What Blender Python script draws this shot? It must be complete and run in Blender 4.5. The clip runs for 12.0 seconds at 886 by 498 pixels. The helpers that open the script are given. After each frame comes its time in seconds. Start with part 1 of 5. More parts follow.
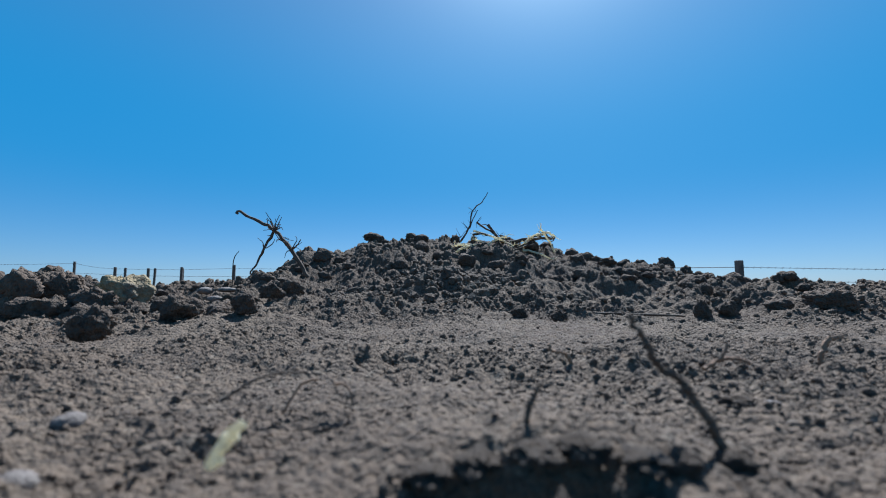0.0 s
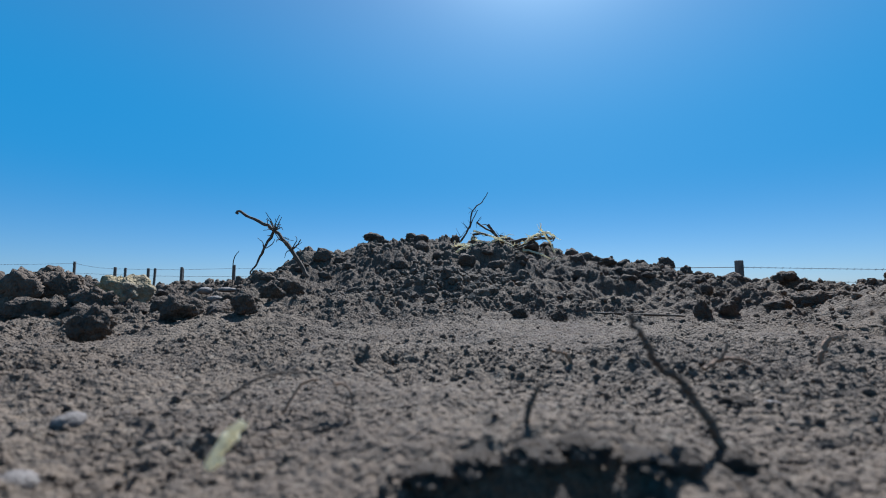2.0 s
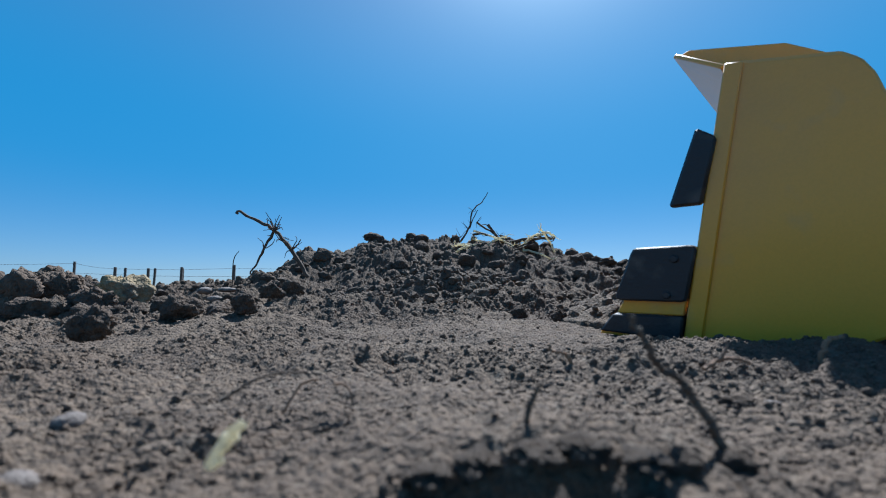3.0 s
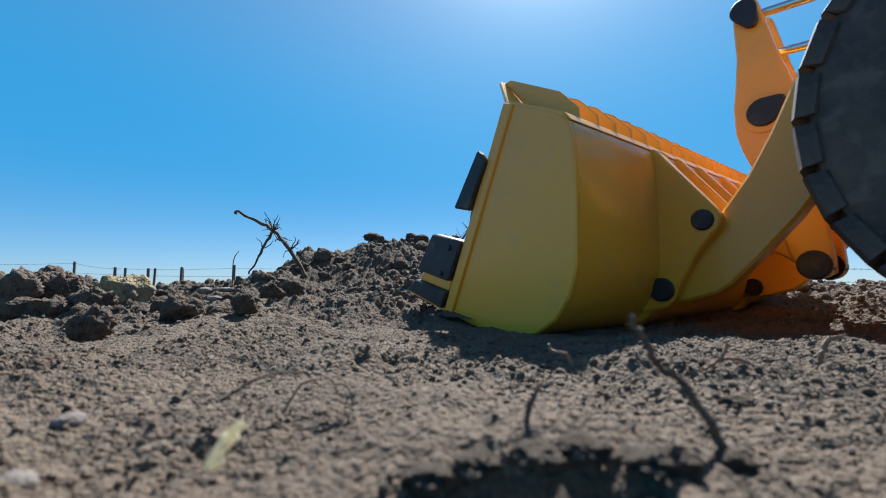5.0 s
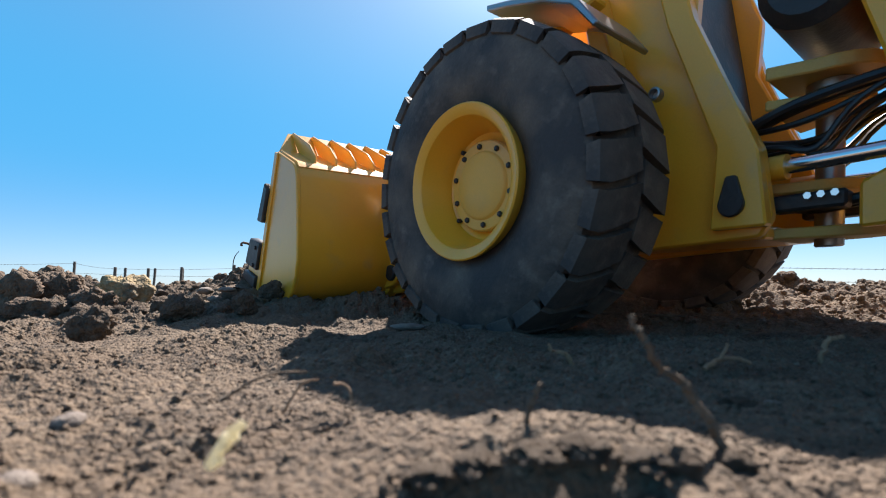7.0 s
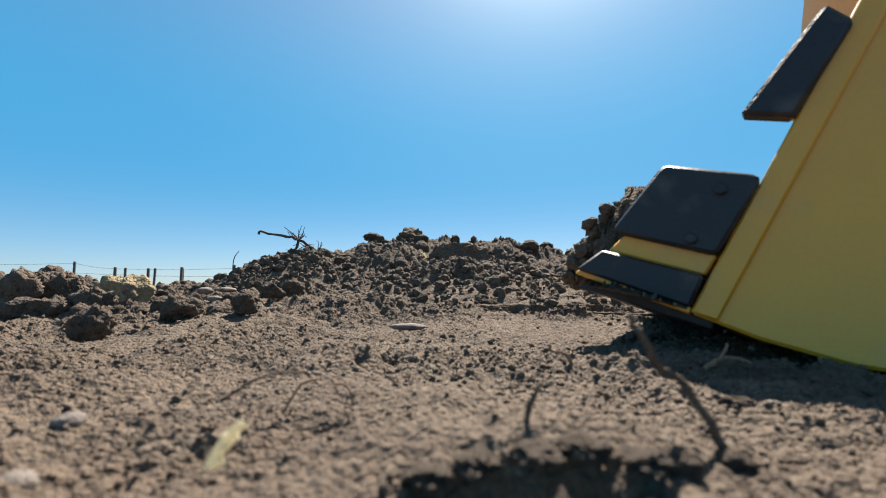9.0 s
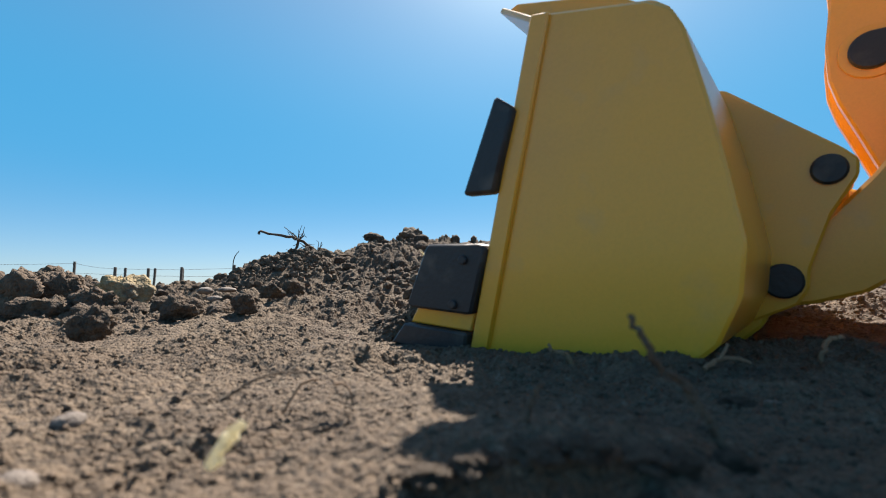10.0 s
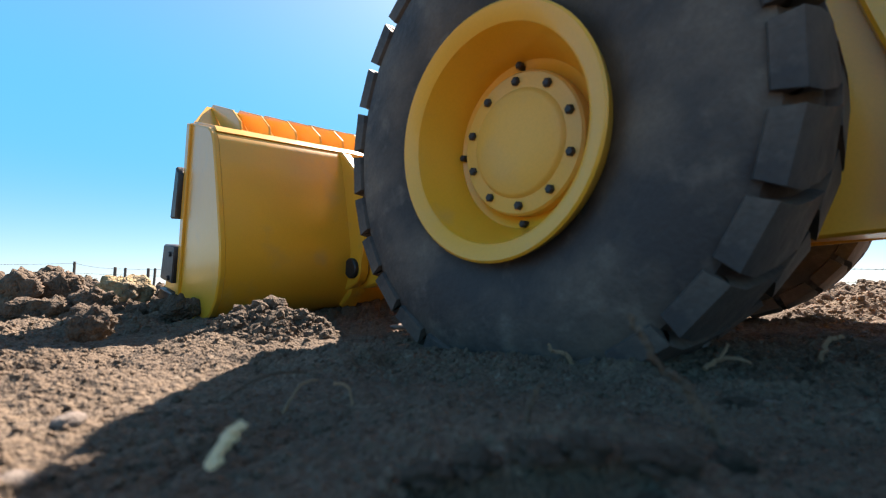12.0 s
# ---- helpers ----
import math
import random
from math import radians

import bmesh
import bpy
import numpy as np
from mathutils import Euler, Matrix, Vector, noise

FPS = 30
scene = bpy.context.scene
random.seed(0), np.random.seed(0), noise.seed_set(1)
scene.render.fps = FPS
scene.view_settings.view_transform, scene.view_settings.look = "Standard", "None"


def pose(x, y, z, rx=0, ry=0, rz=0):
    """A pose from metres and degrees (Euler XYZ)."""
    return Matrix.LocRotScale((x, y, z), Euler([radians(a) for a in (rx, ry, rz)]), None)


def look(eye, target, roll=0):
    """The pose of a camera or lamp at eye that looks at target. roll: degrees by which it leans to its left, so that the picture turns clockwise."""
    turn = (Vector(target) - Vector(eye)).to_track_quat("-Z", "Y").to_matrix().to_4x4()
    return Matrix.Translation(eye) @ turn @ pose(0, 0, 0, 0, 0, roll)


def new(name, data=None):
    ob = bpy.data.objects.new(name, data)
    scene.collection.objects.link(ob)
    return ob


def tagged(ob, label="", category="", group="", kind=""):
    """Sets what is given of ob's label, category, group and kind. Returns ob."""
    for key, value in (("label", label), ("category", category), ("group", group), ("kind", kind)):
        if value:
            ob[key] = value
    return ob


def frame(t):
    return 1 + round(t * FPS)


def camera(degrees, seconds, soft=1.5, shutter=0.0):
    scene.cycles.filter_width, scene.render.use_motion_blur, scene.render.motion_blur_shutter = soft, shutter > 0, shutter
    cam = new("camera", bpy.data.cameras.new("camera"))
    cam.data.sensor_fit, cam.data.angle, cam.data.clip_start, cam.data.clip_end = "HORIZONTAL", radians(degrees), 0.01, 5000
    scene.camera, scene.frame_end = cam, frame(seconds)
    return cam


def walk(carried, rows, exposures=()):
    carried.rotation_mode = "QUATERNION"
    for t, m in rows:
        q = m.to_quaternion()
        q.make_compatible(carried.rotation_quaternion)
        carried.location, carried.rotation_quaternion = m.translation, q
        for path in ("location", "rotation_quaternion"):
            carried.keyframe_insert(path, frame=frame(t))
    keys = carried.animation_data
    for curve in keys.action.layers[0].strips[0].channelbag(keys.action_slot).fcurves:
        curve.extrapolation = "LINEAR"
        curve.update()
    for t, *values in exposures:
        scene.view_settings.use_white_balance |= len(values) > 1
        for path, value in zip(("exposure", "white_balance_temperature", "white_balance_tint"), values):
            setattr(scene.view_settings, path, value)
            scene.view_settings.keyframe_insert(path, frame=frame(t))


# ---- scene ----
cam = camera(88.85, 12.0, soft=1.0)
cam.data.dof.use_dof, cam.data.dof.focus_distance, cam.data.dof.aperture_fstop = True, 0.38, 32
EYE = (0.0, 0.0, 0.0132)
STAND = pose(*EYE, 95.42, 0, 0)
walk(cam, [(0.0, STAND), (12.0, STAND)],
     exposures=[(0.0, 0.82, 5350, 9), (2.2, 0.82, 5350, 9), (5.0, 1.15, 5900, 9), (6.0, 1.45, 6600, 15), (7.2, 1.6, 6700, 16), (8.8, 1.35, 6900, 13), (10.5, 1.42, 6900, 14), (12.0, 2.0, 7500, 20)])

# ---- daylight: clear sky, sun high ahead of the camera and a little to the right ----
SUN_EL, SUN_AZ = 49.0, 14.8
SUN_AT = Vector((math.sin(radians(SUN_AZ)) * math.cos(radians(SUN_EL)), math.cos(radians(SUN_AZ)) * math.cos(radians(SUN_EL)), math.sin(radians(SUN_EL))))


def daylight():
    """A clear sky, deepest blue low down away from the sun, with the pale glow round the sun; and the sun."""
    world = bpy.data.worlds.new("sky")
    scene.world = world
    world.use_nodes = True
    t = world.node_tree
    link = t.links.new

    def calc(kind, a, b=None):
        n = t.nodes.new("ShaderNodeMath")
        n.operation = kind
        for socket, v in zip(n.inputs, (a, b)):
            if isinstance(v, (int, float)):
                socket.default_value = v
            elif v is not None:
                link(v, socket)
        return n

    sky = t.nodes.new("ShaderNodeTexSky")
    sky.sky_type, sky.sun_disc = "NISHITA", False
    sky.sun_elevation, sky.sun_rotation = radians(SUN_EL), radians(SUN_AZ)
    sky.altitude, sky.air_density, sky.dust_density, sky.ozone_density = 800, 1.0, 0.6, 2.5
    co = t.nodes.new("ShaderNodeTexCoord").outputs["Generated"]
    split = t.nodes.new("ShaderNodeSeparateXYZ")
    link(co, split.inputs[0])
    deep = t.nodes.new("ShaderNodeMapRange")
    deep.interpolation_type = "SMOOTHSTEP"
    for name, v in (("From Min", 0.30), ("From Max", 0.85), ("To Min", 0.80), ("To Max", 0.0)):
        deep.inputs[name].default_value = v
    link(split.outputs["Z"], deep.inputs["Value"])
    haze = t.nodes.new("ShaderNodeMapRange")
    haze.interpolation_type = "SMOOTHSTEP"
    for name, v in (("From Min", -0.05), ("From Max", 0.26), ("To Min", 0.42), ("To Max", 1.0)):
        haze.inputs[name].default_value = v
    link(split.outputs["Z"], haze.inputs["Value"])
    share = calc("MULTIPLY", deep.outputs["Result"], haze.outputs["Result"]).outputs[0]
    blue = t.nodes.new("ShaderNodeMix")
    blue.data_type = "RGBA"
    blue.inputs["B"].default_value = (0.22, 3.30, 6.5, 1)
    link(share, blue.inputs["Factor"])
    link(sky.outputs["Color"], blue.inputs["A"])
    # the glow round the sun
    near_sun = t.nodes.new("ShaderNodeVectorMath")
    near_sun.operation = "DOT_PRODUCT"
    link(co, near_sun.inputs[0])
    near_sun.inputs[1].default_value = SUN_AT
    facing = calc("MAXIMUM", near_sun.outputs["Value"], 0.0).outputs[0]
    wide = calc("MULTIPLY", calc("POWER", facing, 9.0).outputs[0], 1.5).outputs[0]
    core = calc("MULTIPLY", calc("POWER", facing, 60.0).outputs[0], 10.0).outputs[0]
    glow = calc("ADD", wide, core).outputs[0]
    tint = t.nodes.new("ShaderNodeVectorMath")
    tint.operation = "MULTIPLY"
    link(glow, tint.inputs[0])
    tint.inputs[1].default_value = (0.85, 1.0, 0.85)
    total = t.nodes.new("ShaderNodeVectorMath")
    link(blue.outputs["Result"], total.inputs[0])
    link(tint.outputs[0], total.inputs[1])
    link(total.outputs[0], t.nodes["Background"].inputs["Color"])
    t.nodes["Background"].inputs["Strength"].default_value = 0.05
    sun = new("sun", bpy.data.lights.new("sun", "SUN"))
    sun.data.energy, sun.data.angle, sun.data.color = 4.3, radians(0.55), (1.0, 0.96, 0.89)
    sun.matrix_world = look(tuple(SUN_AT * 10), (0, 0, 0))


daylight()


# ---- materials ----
def material(name, colour, rough=0.6, metal=0.0, spots=(), grain=0.0, grain_scale=200.0, bump=0.0, bump_scale=300.0, coat=0.0, island=0.0, crumbs=0.0):
    """A node material: base colour, patches of other colours (colour, scale, from, to), fine grain and bump."""
    m = bpy.data.materials.new(name)
    m.use_nodes = True
    t = m.node_tree
    b = t.nodes["Principled BSDF"]
    b.inputs["Roughness"].default_value, b.inputs["Metallic"].default_value = rough, metal
    b.inputs["Coat Weight"].default_value, b.inputs["Coat Roughness"].default_value = coat, 0.12
    geo = t.nodes.new("ShaderNodeNewGeometry")
    co = t.nodes.new("ShaderNodeTexCoord").outputs["Object"]
    rgb = t.nodes.new("ShaderNodeRGB")
    rgb.outputs[0].default_value = (*colour, 1)
    out = rgb.outputs[0]

    def tex(scale, detail=5.0):
        n = t.nodes.new("ShaderNodeTexNoise")
        n.inputs["Scale"].default_value, n.inputs["Detail"].default_value = scale, detail
        t.links.new(co, n.inputs["Vector"])
        return n.outputs["Fac"]

    def mix(fac, a, c, kind="MIX"):
        n = t.nodes.new("ShaderNodeMix")
        n.data_type, n.blend_type = "RGBA", kind
        t.links.new(fac, n.inputs["Factor"])
        t.links.new(a, n.inputs["A"])
        n.inputs["B"].default_value = (*c, 1)
        return n.outputs["Result"]

    def ramp(fac, lo, hi, top=1.0):
        n = t.nodes.new("ShaderNodeMapRange")
        n.inputs["From Min"].default_value, n.inputs["From Max"].default_value, n.inputs["To Max"].default_value = lo, hi, top
        t.links.new(fac, n.inputs["Value"])
        return n.outputs["Result"]

    for c, scale, lo, hi, *top in spots:
        out = mix(ramp(tex(scale), lo, hi, *top), out, c)
    if grain:
        out = mix(ramp(tex(grain_scale, 2.0), 0.35, 0.75, grain), out, tuple(v * 0.35 for v in colour))
    if island:
        out = mix(ramp(geo.outputs["Random Per Island"], 0.0, 1.0, island), out, tuple(min(1, v * 1.9) for v in colour))
    t.links.new(out, b.inputs["Base Color"])
    if bump:
        n = t.nodes.new("ShaderNodeBump")
        n.inputs["Strength"].default_value, n.inputs["Distance"].default_value = bump, 0.6 / bump_scale
        height = tex(bump_scale, 6.0)
        if crumbs:
            for scale, weight in ((crumbs, 1.0), (crumbs * 2.3, 0.45)):
                cells = t.nodes.new("ShaderNodeTexVoronoi")
                cells.inputs["Scale"].default_value = scale
                warp = t.nodes.new("ShaderNodeVectorMath")
                warp.operation = "MULTIPLY_ADD"
                wob = t.nodes.new("ShaderNodeTexNoise")
                wob.inputs["Scale"].default_value = scale * 0.8
                t.links.new(co, wob.inputs["Vector"])
                t.links.new(wob.outputs["Color"], warp.inputs[0])
                warp.inputs[1].default_value = (0.7 / scale,) * 3
                t.links.new(co, warp.inputs[2])
                t.links.new(warp.outputs["Vector"], cells.inputs["Vector"])
                add = t.nodes.new("ShaderNodeMath")
                add.operation = "MULTIPLY_ADD"
                t.links.new(cells.outputs["Distance"], add.inputs[0])
                add.inputs[1].default_value = -weight
                t.links.new(height, add.inputs[2])
                height = add.outputs["Value"]
        t.links.new(height, n.inputs["Height"])
        t.links.new(n.outputs["Normal"], b.inputs["Normal"])
    return m


M = {
    "soil": material("dry_soil", (0.136, 0.096, 0.065), 0.95, spots=[((0.187, 0.137, 0.093), 14, 0.42, 0.62), ((0.094, 0.068, 0.048), 55, 0.5, 0.68, 0.7), ((0.221, 0.175, 0.128), 130, 0.62, 0.74, 0.7),
                                                                     ((0.061, 0.044, 0.032), 330, 0.56, 0.70, 0.7), ((0.263, 0.215, 0.160), 520, 0.60, 0.72, 0.7)],
                     grain=0.6, grain_scale=1500, bump=1.0, bump_scale=800, crumbs=900),
    "crumb": material("soil_crumbs", (0.142, 0.101, 0.069), 0.95, spots=[((0.198, 0.147, 0.102), 20, 0.42, 0.62, 0.8), ((0.094, 0.068, 0.048), 55, 0.5, 0.68, 0.6), ((0.061, 0.044, 0.032), 400, 0.56, 0.70, 0.6)], grain=0.5, grain_scale=1600, bump=1.0, bump_scale=900, island=0.25, crumbs=1300),
    "clod": material("soil_clods", (0.140, 0.098, 0.068), 0.96, spots=[((0.190, 0.140, 0.097), 60, 0.45, 0.65), ((0.088, 0.062, 0.043), 120, 0.5, 0.7, 0.7), ((0.047, 0.034, 0.026), 300, 0.56, 0.70, 0.7)], grain=0.5, grain_scale=1300, bump=1.0, bump_scale=380, crumbs=520),
    "tan": material("tan_stone", (0.36, 0.27, 0.14), 0.9, spots=[((0.21, 0.17, 0.12), 70, 0.45, 0.65)], grain=0.4, grain_scale=800, bump=1.0, bump_scale=500, crumbs=500),
    "pale": material("pale_stone", (0.24, 0.20, 0.17), 0.85, spots=[((0.15, 0.12, 0.10), 90, 0.45, 0.65)], grain=0.3, grain_scale=900, bump=0.6, bump_scale=600),
    "yellow": material("yellow_paint", (0.86, 0.405, 0.03), 0.34, spots=[((0.76, 0.350, 0.025), 18, 0.45, 0.7, 0.6), ((0.55, 0.33, 0.13), 60, 0.58, 0.74, 0.4), ((0.5, 0.31, 0.14), 9, 0.54, 0.72, 0.25)], grain=0.08, grain_scale=1500, bump=0.04, bump_scale=250, coat=0.28),
    "orange": material("yellow_paint_dusty", (0.82, 0.43, 0.07), 0.5, spots=[((0.5, 0.36, 0.18), 35, 0.45, 0.7, 0.6)], grain=0.1, grain_scale=1500, bump=0.08, bump_scale=500),
    # greyer copy of the yellow, coloured to tame orange bounced light between plates
    "dull": material("yellow_paint_low_bounce", (0.58, 0.38, 0.09), 0.55, spots=[((0.42, 0.31, 0.16), 35, 0.45, 0.7, 0.6)], grain=0.12, grain_scale=1500, bump=0.08, bump_scale=500),
    "black": material("black_steel", (0.022, 0.022, 0.024), 0.5, metal=0.0, spots=[((0.12, 0.1, 0.08), 80, 0.55, 0.72, 0.6)], grain=0.2, grain_scale=1200, bump=0.25, bump_scale=700),
    # real dust, laid on heavier over paler rubber to imitate a veil of glare
    "rubber": material("dusty_hazy_rubber", (0.042, 0.038, 0.038), 0.72, spots=[((0.24, 0.18, 0.13), 45, 0.42, 0.72, 0.6), ((0.24, 0.2, 0.16), 160, 0.55, 0.75, 0.4)], grain=0.2, grain_scale=1200, bump=0.35, bump_scale=600),
    "hose": material("black_hose", (0.015, 0.015, 0.017), 0.4, bump=0.1, bump_scale=800),
    "chrome": material("chrome_rod", (0.75, 0.75, 0.76), 0.12, metal=1.0),
    "steel": material("grey_steel", (0.35, 0.35, 0.36), 0.4, metal=0.9, bump=0.1, bump_scale=600),
    "root": material("dark_root", (0.1, 0.072, 0.05), 0.9, spots=[((0.19, 0.15, 0.11), 150, 0.5, 0.7)], grain=0.4, grain_scale=1500, bump=0.6, bump_scale=900),
    "straw": material("pale_straw", (0.95, 0.88, 0.66), 0.75, spots=[((0.75, 0.66, 0.46), 120, 0.5, 0.7)], grain=0.2, grain_scale=1500, bump=0.3, bump_scale=900),
    "pale_root": material("pale_root", (0.29, 0.175, 0.10), 0.8, spots=[((0.25, 0.15, 0.09), 150, 0.5, 0.7)], grain=0.3, grain_scale=1500, bump=0.5, bump_scale=900),
    "post": material("weathered_post", (0.09, 0.08, 0.07), 0.9, spots=[((0.15, 0.135, 0.12), 6, 0.45, 0.65)], grain=0.3, grain_scale=60, bump=0.5, bump_scale=30),
    "wire": material("fence_wire", (0.09, 0.085, 0.08), 0.85),
}


def let_light_through(m, share):
    """Thin dry stalks pass on part of the light that falls on their back."""
    t = m.node_tree
    b = t.nodes["Principled BSDF"]
    through_light, both = t.nodes.new("ShaderNodeBsdfTranslucent"), t.nodes.new("ShaderNodeMixShader")
    t.links.new(b.inputs["Base Color"].links[0].from_socket, through_light.inputs["Color"])
    both.inputs["Fac"].default_value = share
    t.links.new(b.outputs["BSDF"], both.inputs[1])
    t.links.new(through_light.outputs["BSDF"], both.inputs[2])
    t.links.new(both.outputs["Shader"], t.nodes["Material Output"].inputs["Surface"])


let_light_through(M["straw"], 0.5)


# ---- helpers ----
def mesh_of(bm, mat, smooth=False):
    me = bpy.data.meshes.new("mesh")
    bmesh.ops.recalc_face_normals(bm, faces=bm.faces)
    bm.to_mesh(me)
    bm.free()
    me.materials.append(mat)
    if smooth:
        me.polygons.foreach_set("use_smooth", [True] * len(me.polygons))
        me.set_sharp_from_angle(angle=radians(35))
    return me


def part(name, bm, mat, parent, label="", at=None, smooth=True):
    ob = new(name, mesh_of(bm, mat, smooth))
    ob.parent = parent
    if at is not None:
        ob.matrix_basis = at
    return tagged(ob, label) if label else ob


def thing(name, label, category, group="", at=None):
    ob = new(name)
    ob.empty_display_size = 0.02
    if at is not None:
        ob.matrix_basis = at
    return tagged(ob, label, category, group)


def prism(bm, outline, y0, y1, bevel=0.0008):
    """A plate: an outline in x, z drawn out from y0 to y1, with bevelled edges."""
    vs = [bm.verts.new((x, y0, z)) for x, z in outline]
    f = bm.faces.new(vs)
    ext = bmesh.ops.extrude_face_region(bm, geom=[f])
    bmesh.ops.translate(bm, vec=(0, y1 - y0, 0), verts=[v for v in ext["geom"] if isinstance(v, bmesh.types.BMVert)])
    if bevel:
        mine = set(vs) | {v for v in ext["geom"] if isinstance(v, bmesh.types.BMVert)}
        es = [e for e in bm.edges if e.verts[0] in mine and e.verts[1] in mine]
        bmesh.ops.bevel(bm, geom=es, offset=bevel, segments=1, affect="EDGES")
    return bm


def box(bm, x0, x1, y0, y1, z0, z1, bevel=0.0008):
    return prism(bm, [(x0, z0), (x1, z0), (x1, z1), (x0, z1)], y0, y1, bevel)


def lathe(bm, profile, steps=40, caps=True):
    """A turned body: profile of (along, radius) round the y axis."""
    rings = []
    for a, r in profile:
        rings.append([bm.verts.new((r * math.cos(k * math.tau / steps), a, r * math.sin(k * math.tau / steps))) for k in range(steps)])
    for p, q in zip(rings, rings[1:]):
        for k in range(steps):
            bm.faces.new((p[k], p[(k + 1) % steps], q[(k + 1) % steps], q[k]))
    if caps:
        bm.faces.new(rings[0])
        bm.faces.new(rings[-1][::-1])
    return bm


def pin(bm, x, z, r, y0, y1, bevel=0.0006):
    start = len(bm.verts)
    lathe(bm, [(y0, r - bevel), (y0 + bevel, r), (y1 - bevel, r), (y1, r - bevel)], 20)
    bm.verts.ensure_lookup_table()
    bmesh.ops.translate(bm, vec=(x, 0, z), verts=bm.verts[start:])
    return bm


def tube(bm, pts, radii, sides=7, rough=0.0, seed=0):
    """A round, tapering, slightly knotty rod along points."""
    rnd = random.Random(seed)
    pts = [Vector(p) for p in pts]
    if not isinstance(radii, (list, tuple)):
        radii = [radii] * len(pts)
    rings, side = [], Vector((0.3, 0.2, 0.93))
    for k, p in enumerate(pts):
        d = (pts[min(k + 1, len(pts) - 1)] - pts[max(k - 1, 0)]).normalized()
        side = (side - d * side.dot(d)).normalized()
        up = d.cross(side)
        r = radii[k]
        rings.append([bm.verts.new(p + (side * math.cos(a) + up * math.sin(a)) * r * (1 + rough * rnd.uniform(-1, 1)))
                      for a in (math.tau * s / sides for s in range(sides))])
    for p, q in zip(rings, rings[1:]):
        for s in range(sides):
            bm.faces.new((p[s], p[(s + 1) % sides], q[(s + 1) % sides], q[s]))
    bm.faces.new(rings[0])
    bm.faces.new(rings[-1][::-1])
    return bm


def smooth_line(pts, n=4):
    """Points along a smooth curve through pts."""
    pts = [Vector(p) for p in pts]
    out = []
    for k in range(len(pts) - 1):
        a, b, c, d = pts[max(k - 1, 0)], pts[k], pts[k + 1], pts[min(k + 2, len(pts) - 1)]
        for s in range(n):
            u = s / n
            out.append(0.5 * ((2 * b) + (c - a) * u + (2 * a - 5 * b + 4 * c - d) * u * u + (3 * b - a - 3 * c + d) * u ** 3))
    return out + [pts[-1]]


def hashed(ix, iy, seed):
    h = (ix.astype(np.int64) * 374761393 + iy.astype(np.int64) * 668265263 + seed * 974634599) & 0xFFFFFFFF
    h = ((h ^ (h >> 13)) * 1274126177) & 0xFFFFFFFF
    h = ((h ^ (h >> 16)) * 2246822519) & 0xFFFFFFFF
    return ((h ^ (h >> 15)) & 0xFFFFFF) / 16777216.0


def value_noise(x, y, seed):
    ix, iy = np.floor(x), np.floor(y)
    u, v = x - ix, y - iy
    u, v = u * u * (3 - 2 * u), v * v * (3 - 2 * v)
    a, b = hashed(ix, iy, seed), hashed(ix + 1, iy, seed)
    c, d = hashed(ix, iy + 1, seed), hashed(ix + 1, iy + 1, seed)
    return (a + (b - a) * u) * (1 - v) + (c + (d - c) * u) * v


def fbm(x, y, scale, seed, octaves=4):
    total, amp = 0.0, 0.5
    for k in range(octaves):
        total = total + amp * (value_noise(x * scale, y * scale, seed + k) * 2 - 1)
        scale, amp = scale * 2.03, amp * 0.5
    return total


def lumps(x, y, cell, seed):
    """Rounded lumps, one in each cell of that width: 0 to 1."""
    x, y = x / cell, y / cell
    ix, iy = np.floor(x), np.floor(y)
    best = np.zeros_like(x)
    for dx in (-1, 0, 1):
        for dy in (-1, 0, 1):
            jx, jy = ix + dx, iy + dy
            px, py = jx + 0.15 + 0.7 * hashed(jx, jy, seed), jy + 0.15 + 0.7 * hashed(jx, jy, seed + 7)
            size = 0.35 + 0.5 * hashed(jx, jy, seed + 13)
            best = np.maximum(best, size * np.sqrt(np.clip(1 - ((x - px) ** 2 + (y - py) ** 2) / size ** 2, 0, 1)))
    return best


def bell(x, y, cx, cy, sx, sy, power=2.0):
    return np.exp(-np.abs((x - cx) / sx) ** power - np.abs((y - cy) / sy) ** power)


def ramp_up(v, lo, hi):
    u = np.clip((v - lo) / (hi - lo), 0, 1)
    return u * u * (3 - 2 * u)


RIDGE_X = [-0.185, -0.165, -0.149, -0.126, -0.092, -0.047, 0.0, 0.065, 0.10, 0.15, 0.217, 0.262, 0.31]
RIDGE_Z = [0.0, 0.002, 0.020, 0.032, 0.037, 0.048, 0.046, 0.047, 0.036, 0.024, 0.017, 0.011, 0.002]


